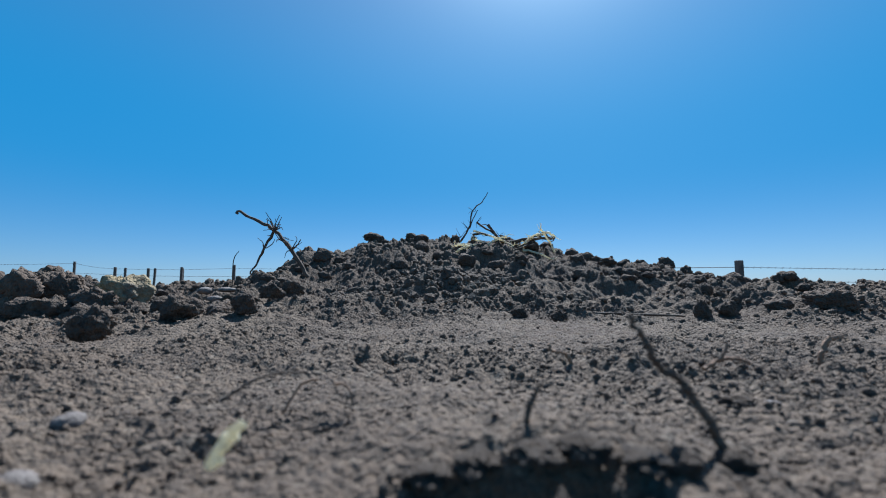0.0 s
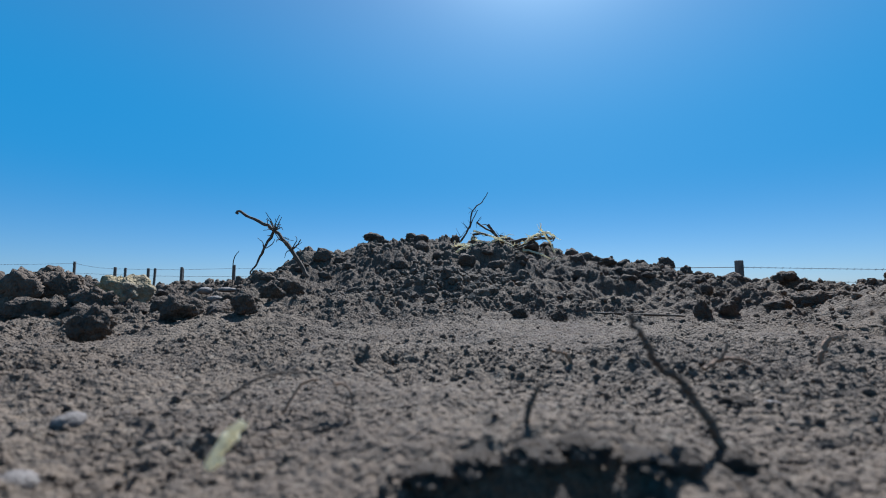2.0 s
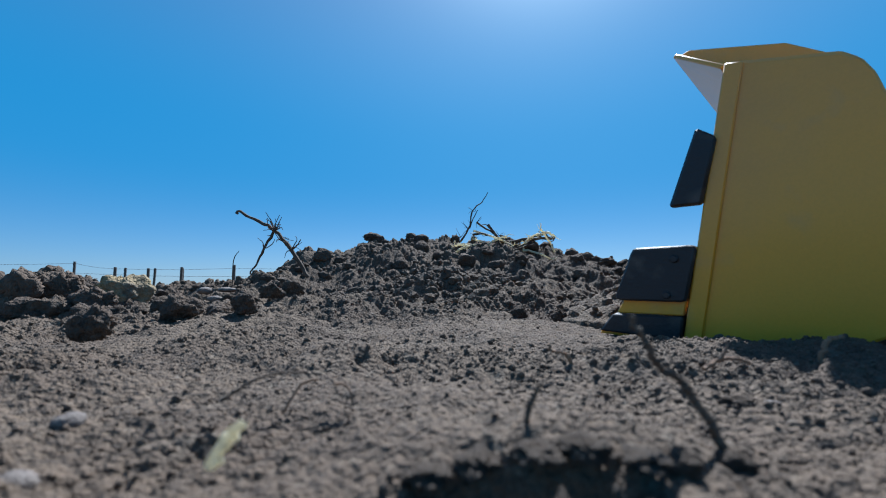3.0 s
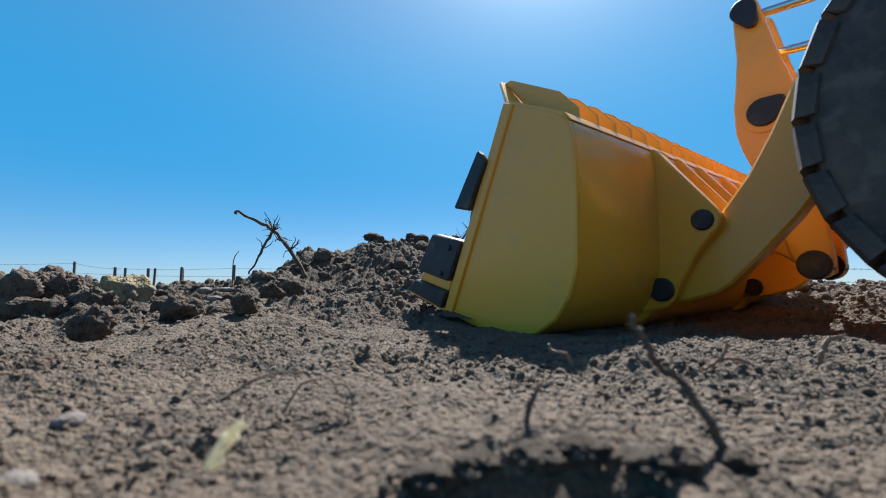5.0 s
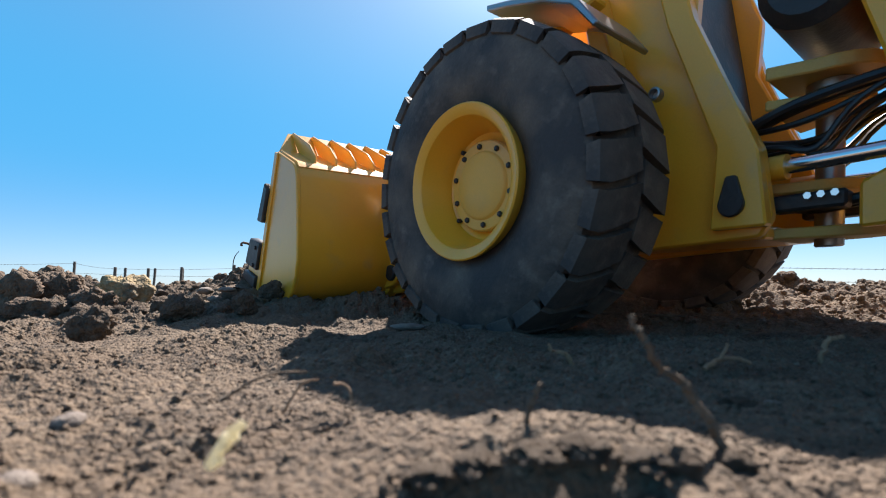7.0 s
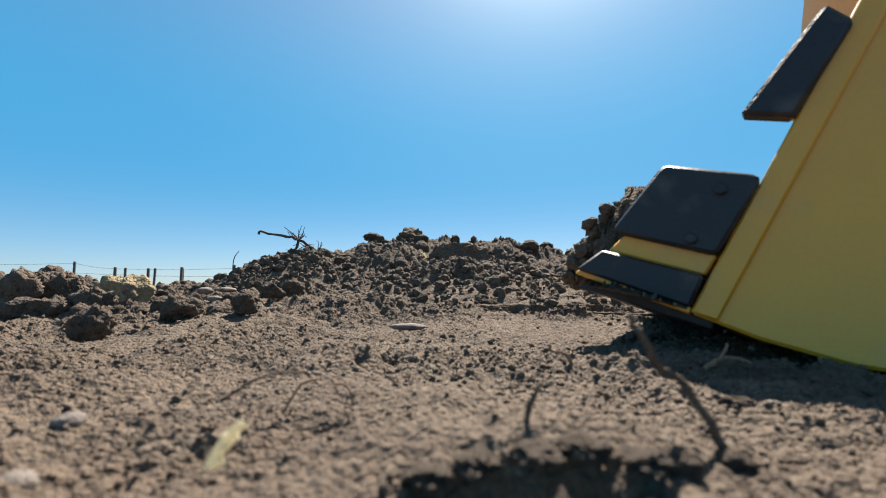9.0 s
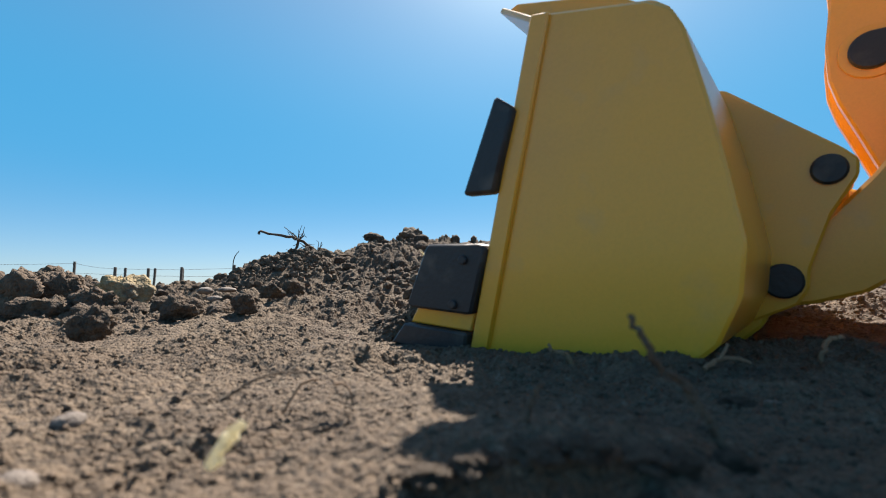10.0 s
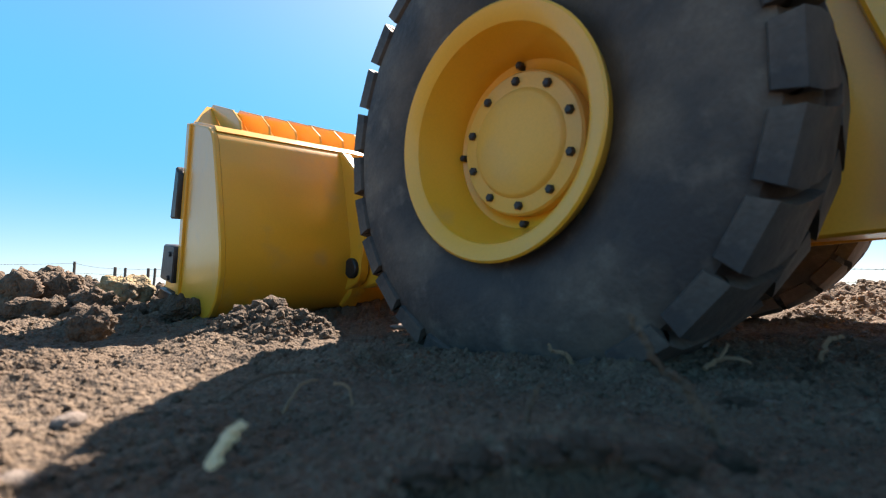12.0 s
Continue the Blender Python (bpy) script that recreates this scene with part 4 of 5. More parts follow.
def frame_parts():
    # front frame: two upright side plates with flanges, floor, axle
    for s in (1, -1):
        bm = bmesh.new()
        prism(bm, [(0.035, 0.041), (0.045, 0.076), (0.010, 0.151), (-0.020, 0.172), (-0.045, 0.172), (-0.055, 0.146), (-0.053, 0.120), (-0.0780, 0.068), (-0.0815, 0.0430), (-0.0775, 0.0365), (0.020, 0.032)], s * 0.0360, s * 0.0425, 0.0010)
        part("frame_plate", bm, M["yellow"], loader)
        bm = bmesh.new()
        prism(bm, [(-0.0785, 0.0665), (-0.0545, 0.1220), (-0.0460, 0.1600), (-0.0340, 0.1600), (-0.0440, 0.1220), (-0.0640, 0.0700), (-0.0620, 0.0400), (-0.0815, 0.0400)], s * 0.0415, s * 0.0490, 0.0008)
        part("frame_flange", bm, M["yellow"], loader)
        bm = bmesh.new()
        prism(bm, [(-0.044, 0.066), (-0.030, 0.088), (-0.012, 0.150), (-0.004, 0.150), (-0.018, 0.088), (-0.030, 0.060)], s * 0.0420, s * 0.0560, 0.0008)
        part("frame_gusset", bm, M["yellow"], loader)
        bm = bmesh.new()
        pts = [(0.0046 * math.cos(a), 0.0046 * math.sin(a)) for a in (math.pi + math.pi * k / 8 for k in range(9))] + [(0.0018, 0.0100), (-0.0018, 0.0100)]
        prism(bm, [(x - 0.0700, z + 0.0485) for x, z in pts], s * 0.0480, s * 0.0512, 0.0005)
        part("pin_cover", bm, M["black"], loader, "black teardrop pin cover")
        bm = bmesh.new()
        prism(bm, [(0.020, 0.1440), (0.006, 0.1400), (-0.014, 0.1330), (-0.030, 0.1250), (-0.040, 0.1120), (-0.0380, 0.1110), (-0.028, 0.1230), (-0.013, 0.1308), (0.007, 0.1375), (0.020, 0.1415)], s * 0.0560, s * 0.0960, 0.0005)
        part("fender", bm, M["steel"], loader, "dull dusty grey mudguard over the front wheel")
        bm = bmesh.new()
        tube(bm, [(0.012, s * 0.030, 0.075), (0.055, s * 0.030, 0.078)], 0.0065, 14)
        part("lift_cylinder", bm, M["yellow"], loader)
        bm = bmesh.new()
        lathe(bm, [(0.0, 0.0026), (0.004, 0.0026), (0.0042, 0.0018), (0.001, 0.0018)], 20)
        part("bush", bm, M["steel"], loader, "bare steel bush", at=pose(-0.0460, s * 0.048 if s > 0 else -0.052, 0.0930))
    bm = bmesh.new()
    box(bm, -0.0780, 0.030, -0.0362, 0.0362, 0.0360, 0.0410, 0.0008)
    part("belly_plate", bm, M["yellow"], loader)
    bm = bmesh.new()
    lathe(bm, [(-0.070, 0.016), (-0.050, 0.018), (-0.03, 0.013), (-0.012, 0.022), (0.012, 0.022), (0.03, 0.013), (0.050, 0.018), (0.070, 0.016)], 28)
    bmesh.ops.translate(bm, vec=(0, 0, HUB_Z), verts=bm.verts)
    part("front_axle", bm, M["orange"], loader)
    # hinge between the frames: lugs with a round end, bolts and the pin
    for x1, z0, z1, r in ((-0.101, 0.0960, 0.1010, 0.026), (-0.097, 0.0845, 0.0885, 0.026), (-0.096, 0.0530, 0.0570, 0.024), (-0.103, 0.0360, 0.0400, 0.028)):
        bm = bmesh.new()
        pts = [(-0.0740, -r), (-0.0740, r)] + [(x1 + 0.012 + 0.020 * math.cos(a), 0.020 * math.sin(a)) for a in (math.pi / 2 + math.pi * k / 10 for k in range(11))]
        vs = [bm.verts.new((x, y, z0)) for x, y in pts]
        ext = bmesh.ops.extrude_face_region(bm, geom=[bm.faces.new(vs)])
        bmesh.ops.translate(bm, vec=(0, 0, z1 - z0), verts=[v for v in ext["geom"] if isinstance(v, bmesh.types.BMVert)])
        bmesh.ops.bevel(bm, geom=bm.edges[:], offset=0.0006, segments=1, affect="EDGES")
        part("hinge_lug", bm, M["dull"], loader)
    for z0, z1, r in ((0.0330, 0.1050, 0.0050), (0.1005, 0.1025, 0.0080), (0.0925, 0.0962, 0.0085)):
        bm = bmesh.new()
        lathe(bm, [(-z1, r - 0.0005), (-z1 + 0.0005, r), (-z0 - 0.0005, r), (-z0, r - 0.0005)], 22)
        bmesh.ops.rotate(bm, matrix=Matrix.Rotation(radians(-90), 3, "X"), verts=bm.verts)
        bmesh.ops.translate(bm, vec=(-0.0905, 0.0, 0), verts=bm.verts)
        part("hinge_pin", bm, M["steel"], loader, "grey steel hinge pin")
    for s in (1, -1):
        bm = bmesh.new()
        tube(bm, [(-0.0720, s * 0.030, 0.0615), (-0.1180, s * 0.036, 0.0610)], 0.0027, 16)
        part("steering_rod", bm, M["chrome"], loader, "bright chrome steering rod")
        bm = bmesh.new()
        tube(bm, [(-0.0700, s * 0.030, 0.0615), (-0.0835, s * 0.0315, 0.0613)], 0.0046, 14)
        part("rod_clevis", bm, M["yellow"], loader)
        bm = bmesh.new()
        tube(bm, [(-0.1150, s * 0.0358, 0.0610), (-0.1540, s * 0.041, 0.0605)], 0.0050, 16)
        part("steering_cylinder", bm, M["yellow"], loader)
        bm = bmesh.new()
        box(bm, -0.1010, -0.0770, s * 0.0180, s * 0.0300, 0.0455, 0.0515, 0.0010)
        part("valve_block", bm, M["black"], loader, "black valve block")
        for k in range(3):
            bm = bmesh.new()
            tube(bm, [(-0.0900 - 0.004 * k, s * 0.030, 0.0500), (-0.0900 - 0.004 * k, s * 0.0335, 0.0500)], 0.0013, 6)
            part("fitting", bm, M["chrome"], loader, "bright hose fitting")
    rnd = random.Random(8)
    for k in range(9):
        y = -0.022 + 0.006 * k
        bm = bmesh.new()
        sag = rnd.uniform(0.0, 0.013)
        z0 = 0.0720 + 0.0022 * (k % 4)
        line = smooth_line([(-0.064, y, z0), (-0.080, y + 0.003, z0 - 0.35 * sag), (-0.092, y + 0.004, z0 + 0.003 - sag), (-0.104, y + 0.003, 0.0835 - 0.4 * sag), (-0.126, y, 0.0900)], 5)
        tube(bm, line, 0.0012, 8)
        part("hydraulic_hose", bm, M["hose"], loader, "black hydraulic hose")
    for k, y in enumerate((0.026, 0.020)):
        bm = bmesh.new()
        tube(bm, smooth_line([(-0.070, y, 0.0800), (-0.084, y, 0.0842), (-0.104, y, 0.0868), (-0.128, y, 0.0880)], 5), 0.0019, 8)
        part("hydraulic_hose", bm, M["hose"], loader, "thick black hydraulic hose")
    for k, y in enumerate((0.012, 0.02)):
        bm = bmesh.new()
        tube(bm, smooth_line([(-0.074, y, 0.0500), (-0.09, y, 0.0470), (-0.112, y, 0.0500)], 5), 0.0020, 8)
        part("hydraulic_hose", bm, M["hose"], loader, "black hydraulic hose")
    # rear frame
    for s in (1, -1):
        bm = bmesh.new()
        prism(bm, [(-0.1050, 0.0375), (-0.1050, 0.0520), (-0.1130, 0.0560), (-0.1110, 0.0900), (-0.1040, 0.1120), (-0.1050, 0.150), (-0.280, 0.150), (-0.300, 0.120), (-0.300, 0.060), (-0.200, 0.0415)], s * 0.0300, s * 0.0360, 0.0010)
        part("rear_frame_plate", bm, M["yellow"], loader)
        for x, z, r in ((-0.1250, 0.0780, 0.0045), (-0.1160, 0.1120, 0.0030), (-0.1200, 0.1050, 0.0034), (-0.1260, 0.1160, 0.0030), (-0.1210, 0.0930, 0.0042)):
            bm = bmesh.new()
            pin(bm, x, z, r, s * 0.0355, s * 0.0375)
            part("frame_boss", bm, M["black"], loader)
    bm = bmesh.new()
    box(bm, -0.298, -0.1160, -0.0402, 0.0402, 0.0430, 0.0480, 0.001)
    part("rear_belly_plate", bm, M["yellow"], loader)
    bm = bmesh.new()
    prism(bm, [(-0.150, 0.150), (-0.160, 0.205), (-0.290, 0.190), (-0.305, 0.150), (-0.300, 0.110), (-0.150, 0.110)], -0.0395, 0.0395, 0.003)
    part("engine_hood", bm, M["yellow"], loader)
    bm = bmesh.new()
    lathe(bm, [(-0.070, 0.016), (-0.03, 0.013), (-0.012, 0.022), (0.012, 0.022), (0.03, 0.013), (0.070, 0.016)], 28)
    bmesh.ops.translate(bm, vec=(-0.235, 0, HUB_Z), verts=bm.verts)
    part("rear_axle", bm, M["orange"], loader)
    bm = bmesh.new()
    lathe(bm, [(-0.034, 0.014), (-0.030, 0.018), (0.030, 0.018), (0.034, 0.014)], 28)
    bmesh.ops.translate(bm, vec=(-0.090, 0, 0.1270), verts=bm.verts)
    part("air_tank", bm, M["black"], loader, "dusty dark tank between the frames")
    # added upright plate that keeps sunlight out from between the front plates
    bm = bmesh.new()
    box(bm, -0.0300, -0.0240, -0.0358, 0.0358, 0.0410, 0.1700, 0.001)
    part("shade_crossplate", bm, M["yellow"], loader)


frame_parts()


def cab_parts():
    """The cab over the hinge and an added shade plate between the front plates."""
    # added plate, black so the gap behind the front plates stays dark
    bm = bmesh.new()
    prism(bm, [(-0.052, 0.095), (-0.046, 0.095), (-0.030, 0.166), (-0.040, 0.166)], -0.0355, 0.0355, 0.0008)
    part("shade_bulkhead", bm, M["black"], loader)
    # the cab stays out of view; it shades the hinge and the ground
    bm = bmesh.new()
    box(bm, -0.195, -0.098, -0.046, 0.046, 0.150, 0.158, 0.001)
    part("cab_floor", bm, M["black"], loader)
    bm = bmesh.new()
    prism(bm, [(-0.098, 0.158), (-0.195, 0.158), (-0.195, 0.205), (-0.190, 0.205), (-0.190, 0.200), (-0.098, 0.180)], -0.045, 0.045, 0.001)
    part("cab_base", bm, M["yellow"], loader)
    for x in (-0.104, -0.190):
        for y in (0.042, -0.042):
            bm = bmesh.new()
            box(bm, x - 0.003, x + 0.003, y - 0.003, y + 0.003, 0.178, 0.262, 0.0008)
            part("cab_post", bm, M["black"], loader)
    bm = bmesh.new()
    prism(bm, [(-0.092, 0.260), (-0.198, 0.260), (-0.200, 0.270), (-0.110, 0.274), (-0.090, 0.268)], -0.048, 0.048, 0.002)
    part("cab_roof", bm, M["yellow"], loader)


cab_parts()

# the frames and the cab sit a little further back and lower than drawn, on shorter lengths
SEAT = Matrix(((0.90, 0, -0.08, -0.0065), (0, 0.90, 0, 0), (0, 0, 0.985, -0.0025), (0, 0, 0, 1)))
for piece in loader.children:
    if piece.type == "MESH" and "axle" not in piece.name:
        piece.data.transform(SEAT)


# ---- soil that the bucket pushes and carries ----
def heap_mesh(seed, sx, sy, sz, grains, r0, r1, flat=2.0, skirt=0.35, cap=1.0):
    """A small cloddy pile with its foot at z = 0: a lumpy sheet strewn with crumbs, in one mesh."""
    rng = np.random.default_rng(seed)

    def rise(u, v):
        q = np.minimum(np.exp(-1.6 * np.abs(u) ** 2 - 1.6 * np.abs(v) ** flat), cap)
        x, y = u * sx + seed, v * sy
        return (q - 0.12) * sz * (1 + 0.35 * fbm(x, y, 30, seed, 2)) + (0.0045 * lumps(x, y, 0.012, seed) + 0.0026 * lumps(x, y, 0.0050, seed + 1) + 0.0011 * lumps(x, y, 0.0024, seed + 2)) * ramp_up(q, 0.05, 0.3)

    n = 90
    g = np.linspace(-1, 1, n)
    U, V = np.meshgrid(g, g)
    u, v = U * np.sqrt(1 - V * V / 2) * 1.12, V * np.sqrt(1 - U * U / 2) * 1.12
    edge = np.maximum(np.abs(U), np.abs(V)) > 0.995
    z = rise(u, v) - np.where(edge, skirt * sz, 0)
    if cap < 1:
        z = np.maximum(z, 0.0)
    jx, jy = 0.0022 * fbm(U * 5, V * 30 + z * 900, 2.0, seed + 30, 3), 0.0028 * fbm(U * 9, V * 9 + z * 700, 2.0, seed + 40, 3)
    sheet = np.stack([u * sx + jx, v * sy + jy, z], -1).reshape(-1, 3)
    k = (np.arange(n - 1)[:, None] * n + np.arange(n - 1)[None, :]).ravel()
    quads = np.stack([k, k + 1, k + 1 + n, k + n], -1)
    a, c = np.clip(rng.normal(0, 0.45, grains), -1, 1), np.clip(rng.normal(0, 0.45, grains), -1, 1)
    r = r0 + (r1 - r0) * rng.uniform(0, 1, grains) ** 4
    zc = rise(a, c) + r * 0.2
    if cap < 1:
        # the steep ends are covered with crumbs too
        ends = np.arange(grains) % 2 == 0
        r = np.where(ends, rng.uniform(0.0008, 0.0026, grains), r)
        a = np.where(ends, rng.uniform(-0.95, 0.95, grains), a)
        c = np.where(ends, np.sign(c) * rng.uniform(0.84, 0.93, grains), c)
        zc = np.where(ends, rng.uniform(0.05, 0.95, grains) * np.maximum(rise(a, 0.8 * np.sign(c)), 0), rise(a, c) + r * 0.2)
    crumbs = crumb_mesh(np.stack([a * sx, c * sy, zc], -1), r, rng, M["crumb"], "crumbs")
    bm = bmesh.new()
    bm.from_mesh(crumbs)
    me = bpy.data.meshes.new("pile")
    co = np.array([p.co[:] for p in bm.verts])
    tri = [[p.index + n * n for p in f.verts] for f in bm.faces]
    bm.free()
    me.from_pydata(np.concatenate([sheet, co]), [], quads.tolist() + tri)
    me.materials.append(M["soil"])
    me.polygons.foreach_set("use_smooth", [True] * len(quads) + [False] * len(tri))
    return me


def pile(name, label, mesh, at):
    ob = new(name, mesh)
    ob.matrix_basis = at
    return tagged(ob, label, "soil pile")


PUSHED = pile("soil_mound", "loose brown soil pushed along by the bucket", heap_mesh(2, 0.045, 0.095, 0.028, 900, 0.0006, 0.0030), Matrix())
LOAD = pile("soil_load", "loose brown soil lying in the bucket", heap_mesh(4, 0.028, 0.108, 0.048, 900, 0.0006, 0.0030, 6.0, 0.0), Matrix())
SPILL = pile("soil_load", "loose brown soil heaped on the bucket's cutting edge", heap_mesh(6, 0.0245, 0.1240, 0.060, 3200, 0.0005, 0.0024, 16.0, 0.0, 0.50), Matrix())
FLANK = pile("soil_mound", "cloddy brown soil on the heap's flank", heap_mesh(8, 0.070, 0.052, 0.036, 2600, 0.0006, 0.0038), Matrix())
FRONT = pile("soil_mound", "cloddy brown soil at the heap's foot", heap_mesh(10, 0.135, 0.085, 0.030, 5000, 0.0006, 0.0040), Matrix())
TURNED = clod(-0.0137, 0.18, 0.0066, 0.004, 0.0022, 8, 0, "stone", STONES["pale"], "flat pale stone turned up by the bucket", "stone", "stones in the bank", z=-0.012)
RIDGE = pile("soil_mound", "loose brown soil turned over before the bucket", heap_mesh(12, 0.030, 0.023, 0.014, 1000, 0.0005, 0.0026), Matrix())
SLAB = clod(0.01, 0.425, 0.028, 0.009, 0.021, 0, 2, "soil_slab", NEAR[2], "large dark slab of caked earth in the heap", "clod", "clods on the heap", z=0.026)
CREST = clod(-0.030, 0.442, 0.017, 0.013, 0.012, 40, 1, mesh=NEAR[1], group="clods on the heap", label="crumbly brown clod on top of the heap", z=0.058)
SHOVED = [clod(x, y, a, b, c, 35 * k, k, group="clods in the bucket's way", label="dark dry clod of earth standing on the soil", sunk=0.1) for k, (x, y, a, b, c) in enumerate(
    ((0.142, 0.249, 0.0045, 0.0045, 0.0075), (0.160, 0.256, 0.006, 0.005, 0.006), (0.190, 0.259, 0.009, 0.008, 0.0075), (0.218, 0.256, 0.012, 0.009, 0.009), (0.056, 0.219, 0.0035, 0.004, 0.0050), (0.038, 0.226, 0.004, 0.004, 0.0042)))]


# ---- how things move ----
# seconds; the bucket's lower pin x, y, z; heading, bucket tilt and lean in degrees; how far the pin is ahead of the axle; height of the wheels' foot
DRIVE = [(0, 0.5200, 0.0600, 0.0288, 42.5, -4.1, 0.0, 0.1220, 0.0000),
         (1.6, 0.3400, 0.1560, 0.0288, 42.5, -4.1, -1.0, 0.1220, 0.0000),
         (2.2, 0.2762, 0.1856, 0.0288, 42.5, -4.1, -2.2, 0.1220, 0.0000),
         (2.5, 0.2490, 0.1944, 0.0291, 42.2, -4.2, -2.1, 0.1220, 0.0000),
         (2.8, 0.2255, 0.2014, 0.0276, 41.9, -3.3, -2.5, 0.1220, 0.0000),
         (3.2, 0.1983, 0.2192, 0.0260, 40.0, -1.8, -3.4, 0.1220, 0.0000),
         (5, 0.1404, 0.2378, 0.0152, 50.3, 11.3, -0.8, 0.1220, 0.0000),
         (5.5, 0.1078, 0.2590, 0.0310, 48.0, 4.3, 1.3, 0.1220, 0.0015),
         (6, 0.0712, 0.2985, 0.0345, 43.9, 1.5, 0.6, 0.1185, 0.0065),
         (6.5, 0.0348, 0.3181, 0.0327, 50.9, 3.4, -1.6, 0.1215, 0.0030),
         (7, 0.0165, 0.3325, 0.0283, 50.9, 11.5, -2.5, 0.1170, 0.0003),
         (7.2, 0.0176, 0.3300, 0.0245, 52.6, 18.0, -2.5, 0.1200, -0.0028),
         (8, 0.0900, 0.2620, 0.0280, 44.0, 25.0, 0.5, 0.1220, 0.0000),
         (8.8, 0.1706, 0.1935, 0.0135, 33.7, 19.1, 2.7, 0.1220, 0.0000),
         (9, 0.1832, 0.1696, 0.0004, 35.5, 13.6, 6.3, 0.1220, 0.0000),
         (9.5, 0.1832, 0.1655, 0.0149, 37.3, 3.2, -0.7, 0.1220, 0.0000),
         (9.8, 0.1495, 0.1805, 0.0175, 36.6, 3.5, -2.3, 0.1220, 0.0000),
         (10, 0.1358, 0.1841, 0.0175, 39.5, 0.7, -1.7, 0.1220, 0.0000),
         (10.5, 0.1098, 0.1910, 0.0180, 45.2, 4.6, -3.5, 0.1220, 0.0000),
         (11, 0.0925, 0.1992, 0.0198, 46.5, 5.8, -2.8, 0.1250, -0.0010),
         (11.5, 0.0486, 0.2359, 0.0252, 45.6, 7.0, -4.3, 0.1300, -0.0023),
         (12, 0.0013, 0.2728, 0.0284, 46.3, 4.0, -3.5, 0.1274, -0.0030)]


def drive_rows():
    """For each row of DRIVE: seconds, the loader's pose, the bucket's and the boom's pose on the loader, and the wheels' turn."""
    out, turn, last = [], 0.0, None
    for t, x, y, z, heading, tilt, lean, reach, foot in DRIVE:
        fwd = Vector((-math.cos(radians(heading)), math.sin(radians(heading))))
        root = Vector((x, y)) - reach * fwd
        if last is not None:
            turn += (root - last).dot(fwd) / R_TYRE
        last = root
        swing = math.atan2(z - foot - BOOM_Z, reach - BOOM_X) - REST_A
        out.append((t, pose(root.x, root.y, foot, lean, 0, 180 - heading), pose(reach, 0, z - foot, 0, -tilt, 0), pose(BOOM_X, 0, BOOM_Z, 0, -math.degrees(swing), 0), math.degrees(turn)))
    return out


def motions():
    rows = drive_rows()
    walk(loader, [(t, m) for t, m, b, a, w in rows])
    walk(bucket, [(t, b) for t, m, b, a, w in rows])
    walk(boom, [(t, a) for t, m, b, a, w in rows])
    for hub, s in ((WHEEL_L, 1), (WHEEL_R, -1), (WHEEL_RL, 1), (WHEEL_RR, -1)):
        base = hub.matrix_basis.copy()
        walk(hub, [(t, base @ pose(0, 0, 0, 0, s * w, 0)) for t, m, b, a, w in rows])
    carried = {t: m @ b for t, m, b, a, w in rows}
    spin = {t: m.to_euler().z for t, m, b, a, w in rows}
    # the load rides in the bucket, the spill on its edge
    walk(LOAD, [(t, carried[t] @ pose(0.045, 0, -0.016)) for t in carried])
    walk(SPILL, [(t, carried[t] @ pose(0.074 if t > 6 else 0.052, 0.002 if t > 6 else -0.003, -0.0205)) for t in carried])

    def ahead(t, x, y, z):
        p = carried[t] @ Vector((x, y, 0))
        return Matrix.Translation((p.x, p.y, z)) @ Matrix.Rotation(spin[t], 4, "Z")

    # soil pushed ahead of the bucket up to the heap, left there when it backs off
    pushing = [t for t in carried if t <= 7.0]
    rest = ahead(7.0, 0.104, 0.03, 0.006)
    walk(PUSHED, [(t, ahead(t, 0.080 if t < 2.4 else 0.104, 0.0, -0.002 if t < 5 else 0.002)) for t in pushing if t < 6.9] + [(7.0, rest), (12.0, rest)])
    # the second bite turns up more soil and shoves it forward
    under = ahead(9.5, 0.092, 0.10, -0.032)
    left = pose(-0.062, 0.158, -0.0075, 0, 0, 160)
    walk(RIDGE, [(0, under), (9.0, under)] + [(t, ahead(t, 0.092, 0.100, -0.010 if t < 9.7 else -0.004)) for t in carried if 9.5 <= t <= 11.0] + [(11.5, left), (12.0, left)])
    # the heap's flank and foot give way to the push
    a, b = pose(-0.060, 0.395, 0.008), pose(-0.116, 0.365, 0.010, 0, 0, 25)
    walk(FLANK, [(0, a), (5.0, a), (5.5, pose(-0.064, 0.392, 0.008, 0, 0, 2)), (6.0, pose(-0.085, 0.385, 0.008, 0, 0, 10)), (6.5, pose(-0.11, 0.375, 0.008, 0, 0, 20)), (7.0, b), (12.0, b)])
    a, b, c = pose(0.0, 0.340, -0.004), pose(0.0, 0.405, 0.004, 0, 0, -12), pose(0.015, 0.350, 0.004, 0, 0, -8)
    walk(FRONT, [(0, a), (5.0, a), (5.5, pose(-0.005, 0.350, -0.003)), (6.0, pose(-0.005, 0.375, 0.0, 0, 0, -4)), (6.5, pose(0.0, 0.392, 0.002, 0, 0, -8)), (7.0, b), (7.4, b), (8.6, c), (10.5, c), (11.5, pose(0.005, 0.362, 0.0, 0, 0, -9)), (12.0, pose(0.0, 0.380, 0.002, 0, 0, -10))])
    a, b = pose(0.010, 0.425, 0.026), pose(0.0075, 0.372, 0.036, 14, -12, 10)
    walk(SLAB, [(0, a), (5.5, a), (6.5, pose(0.010, 0.410, 0.030, 6, 6, 6)), (7.2, b), (12.0, b)])
    a, b = pose(-0.038, 0.442, 0.052, 0, 0, 40), pose(-0.032, 0.445, 0.065, 5, 0, 60)
    walk(CREST, [(0, a), (5.5, a), (7.2, b), (12.0, b)])
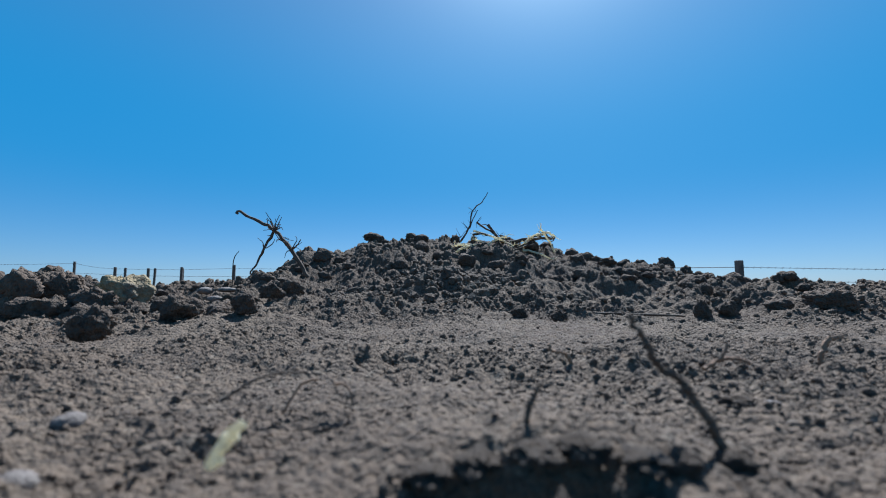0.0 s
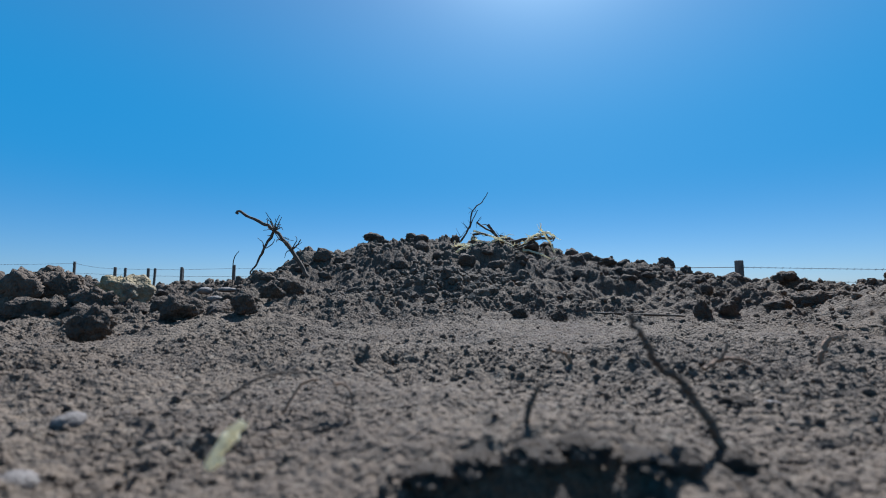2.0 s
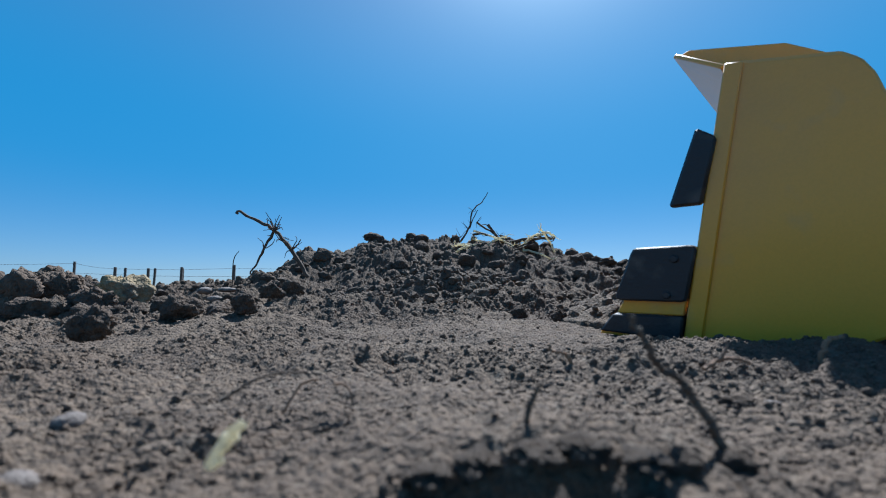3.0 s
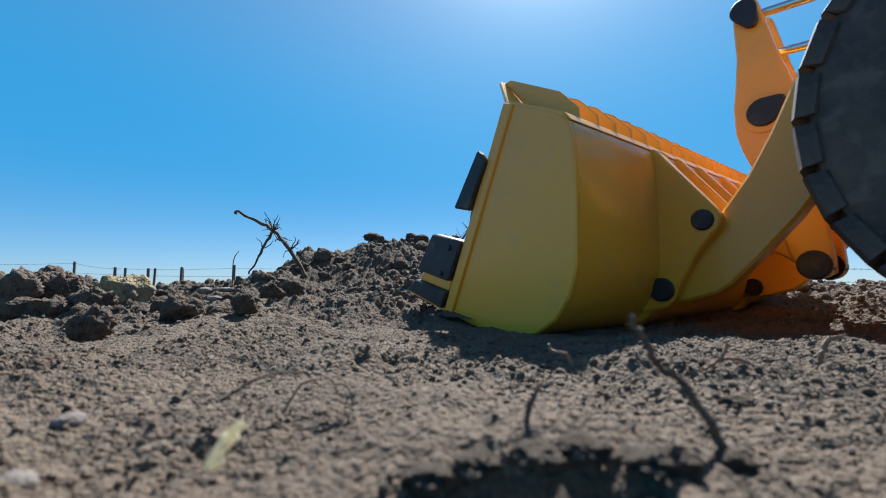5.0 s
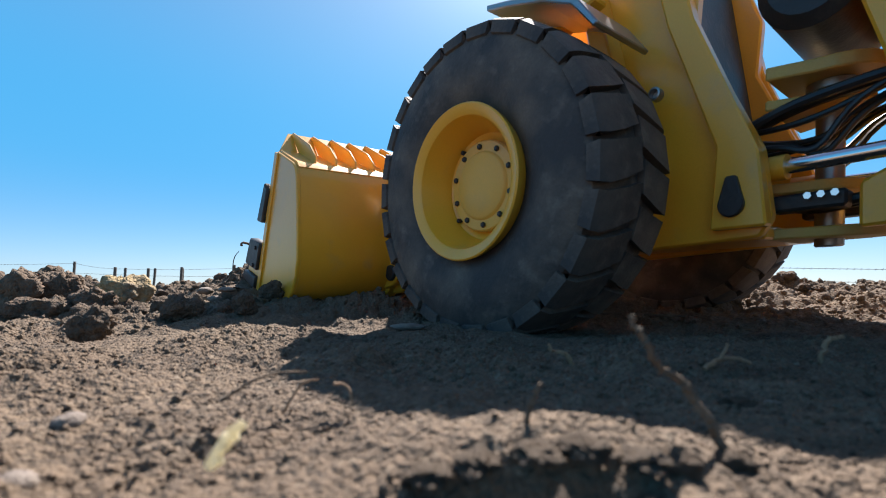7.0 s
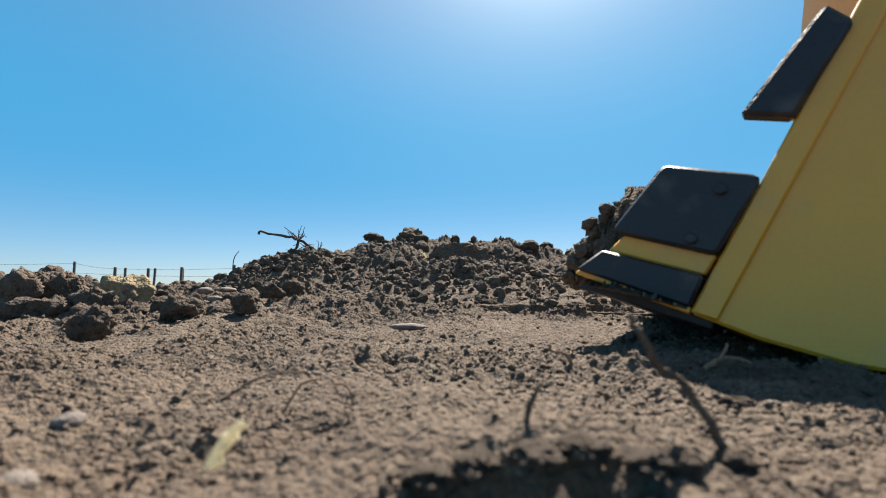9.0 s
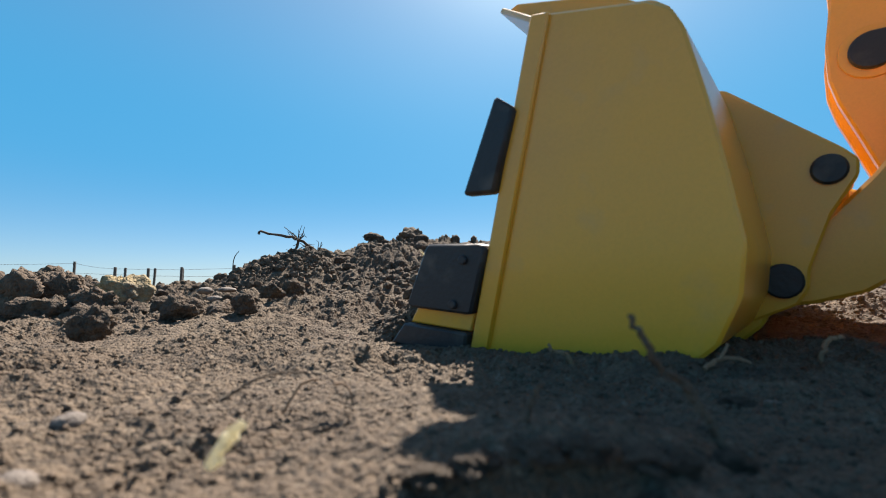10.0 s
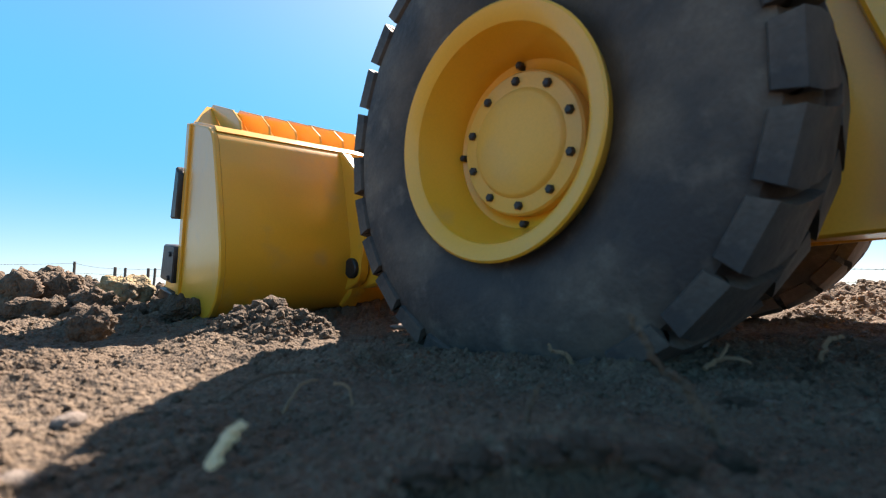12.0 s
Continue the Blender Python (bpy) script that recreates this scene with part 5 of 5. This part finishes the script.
    low, up = pose(-0.0137, 0.18, -0.014, 0, 0, 8), pose(-0.0137, 0.18, -0.0005, 0, 0, 8)
    walk(TURNED, [(0, low), (6.4, low), (7.0, up), (12.0, up)])
    # the forked root topples
    foot = ROOTS["fork"].matrix_basis.translation.copy()
    f = lambda dx, dy, dz, ry, rz=0: pose(foot.x + dx, foot.y + dy, foot.z + dz, 0, ry, rz)
    walk(ROOTS["fork"], [(0, f(0, 0, 0, 0)), (3.2, f(0, 0, 0, 0)), (5.0, f(-0.001, 0, 0, 0)), (5.5, f(-0.002, 0, 0, -1)), (5.8, f(-0.004, 0.0, -0.002, -6)), (6.0, f(-0.020, 0.006, -0.003, -30)), (6.2, f(-0.026, 0.014, -0.008, -36)), (6.6, f(-0.030, 0.033, -0.012, -36, 25)),
                         (7.2, f(0.005, 0.06, 0.007, -16, 15)), (12.0, f(0.005, 0.06, 0.007, -16, 15))])
    a = ROOTS["twig"].matrix_basis.copy()
    b = pose(-0.120, 0.40, 0.040, 0, 48, 0)
    walk(ROOTS["twig"], [(0, a), (5.0, a), (6.0, pose(-0.03, 0.412, 0.058, 0, 25, 0)), (6.8, b), (12.0, b)])
    rnd = random.Random(17)
    for ob, mid in ROOTS["sticks"]:
        a = pose(*mid)
        c = Vector((mid.x * 0.7 - 0.075, 0.39 + rnd.uniform(-0.02, 0.02), 0.030 + rnd.uniform(0, 0.010)))
        b = pose(*c, rnd.uniform(-40, 40), rnd.uniform(-25, 25), rnd.uniform(-50, 50))
        walk(ob, [(0, a), (5.0, a), (6.0, pose(*(mid * 0.5 + c * 0.5 + Vector((0, 0, 0.004))), 10, 5, 10)), (6.9, b), (12.0, b)])
    # clods in the way are caught by the bucket and go along with the soil before it
    for k, ob in enumerate(SHOVED):
        a = pose(*ob.matrix_basis.translation, 0, 0, 35 * k)
        if k < 4:
            first = 2.8 if k < 2 else 2.5
            local = (carried[first].inverted() @ Vector(a.translation))
            rowz = [(0, a), (1.6, a)] if first == 2.5 else [(0, a), (2.5, a)]
            for t in pushing:
                if t >= first:
                    p = carried[t] @ Vector((max(local.x, 0.095), local.y, local.z))
                    rowz.append((t, pose(p.x, p.y, max(p.z, 0.002), 18 * (t - first), 25 * (t - first), 35 * k)))
            walk(ob, rowz + [(12.0, rowz[-1][1])])
        else:
            p = Vector(a.translation) + Vector((-0.04, 0.033, 0))
            walk(ob, [(0, a), (3.2, a), (5.0, pose(p.x, p.y, p.z, 30, 0, 40)), (12.0, pose(p.x, p.y, p.z, 30, 0, 40))])


motions()
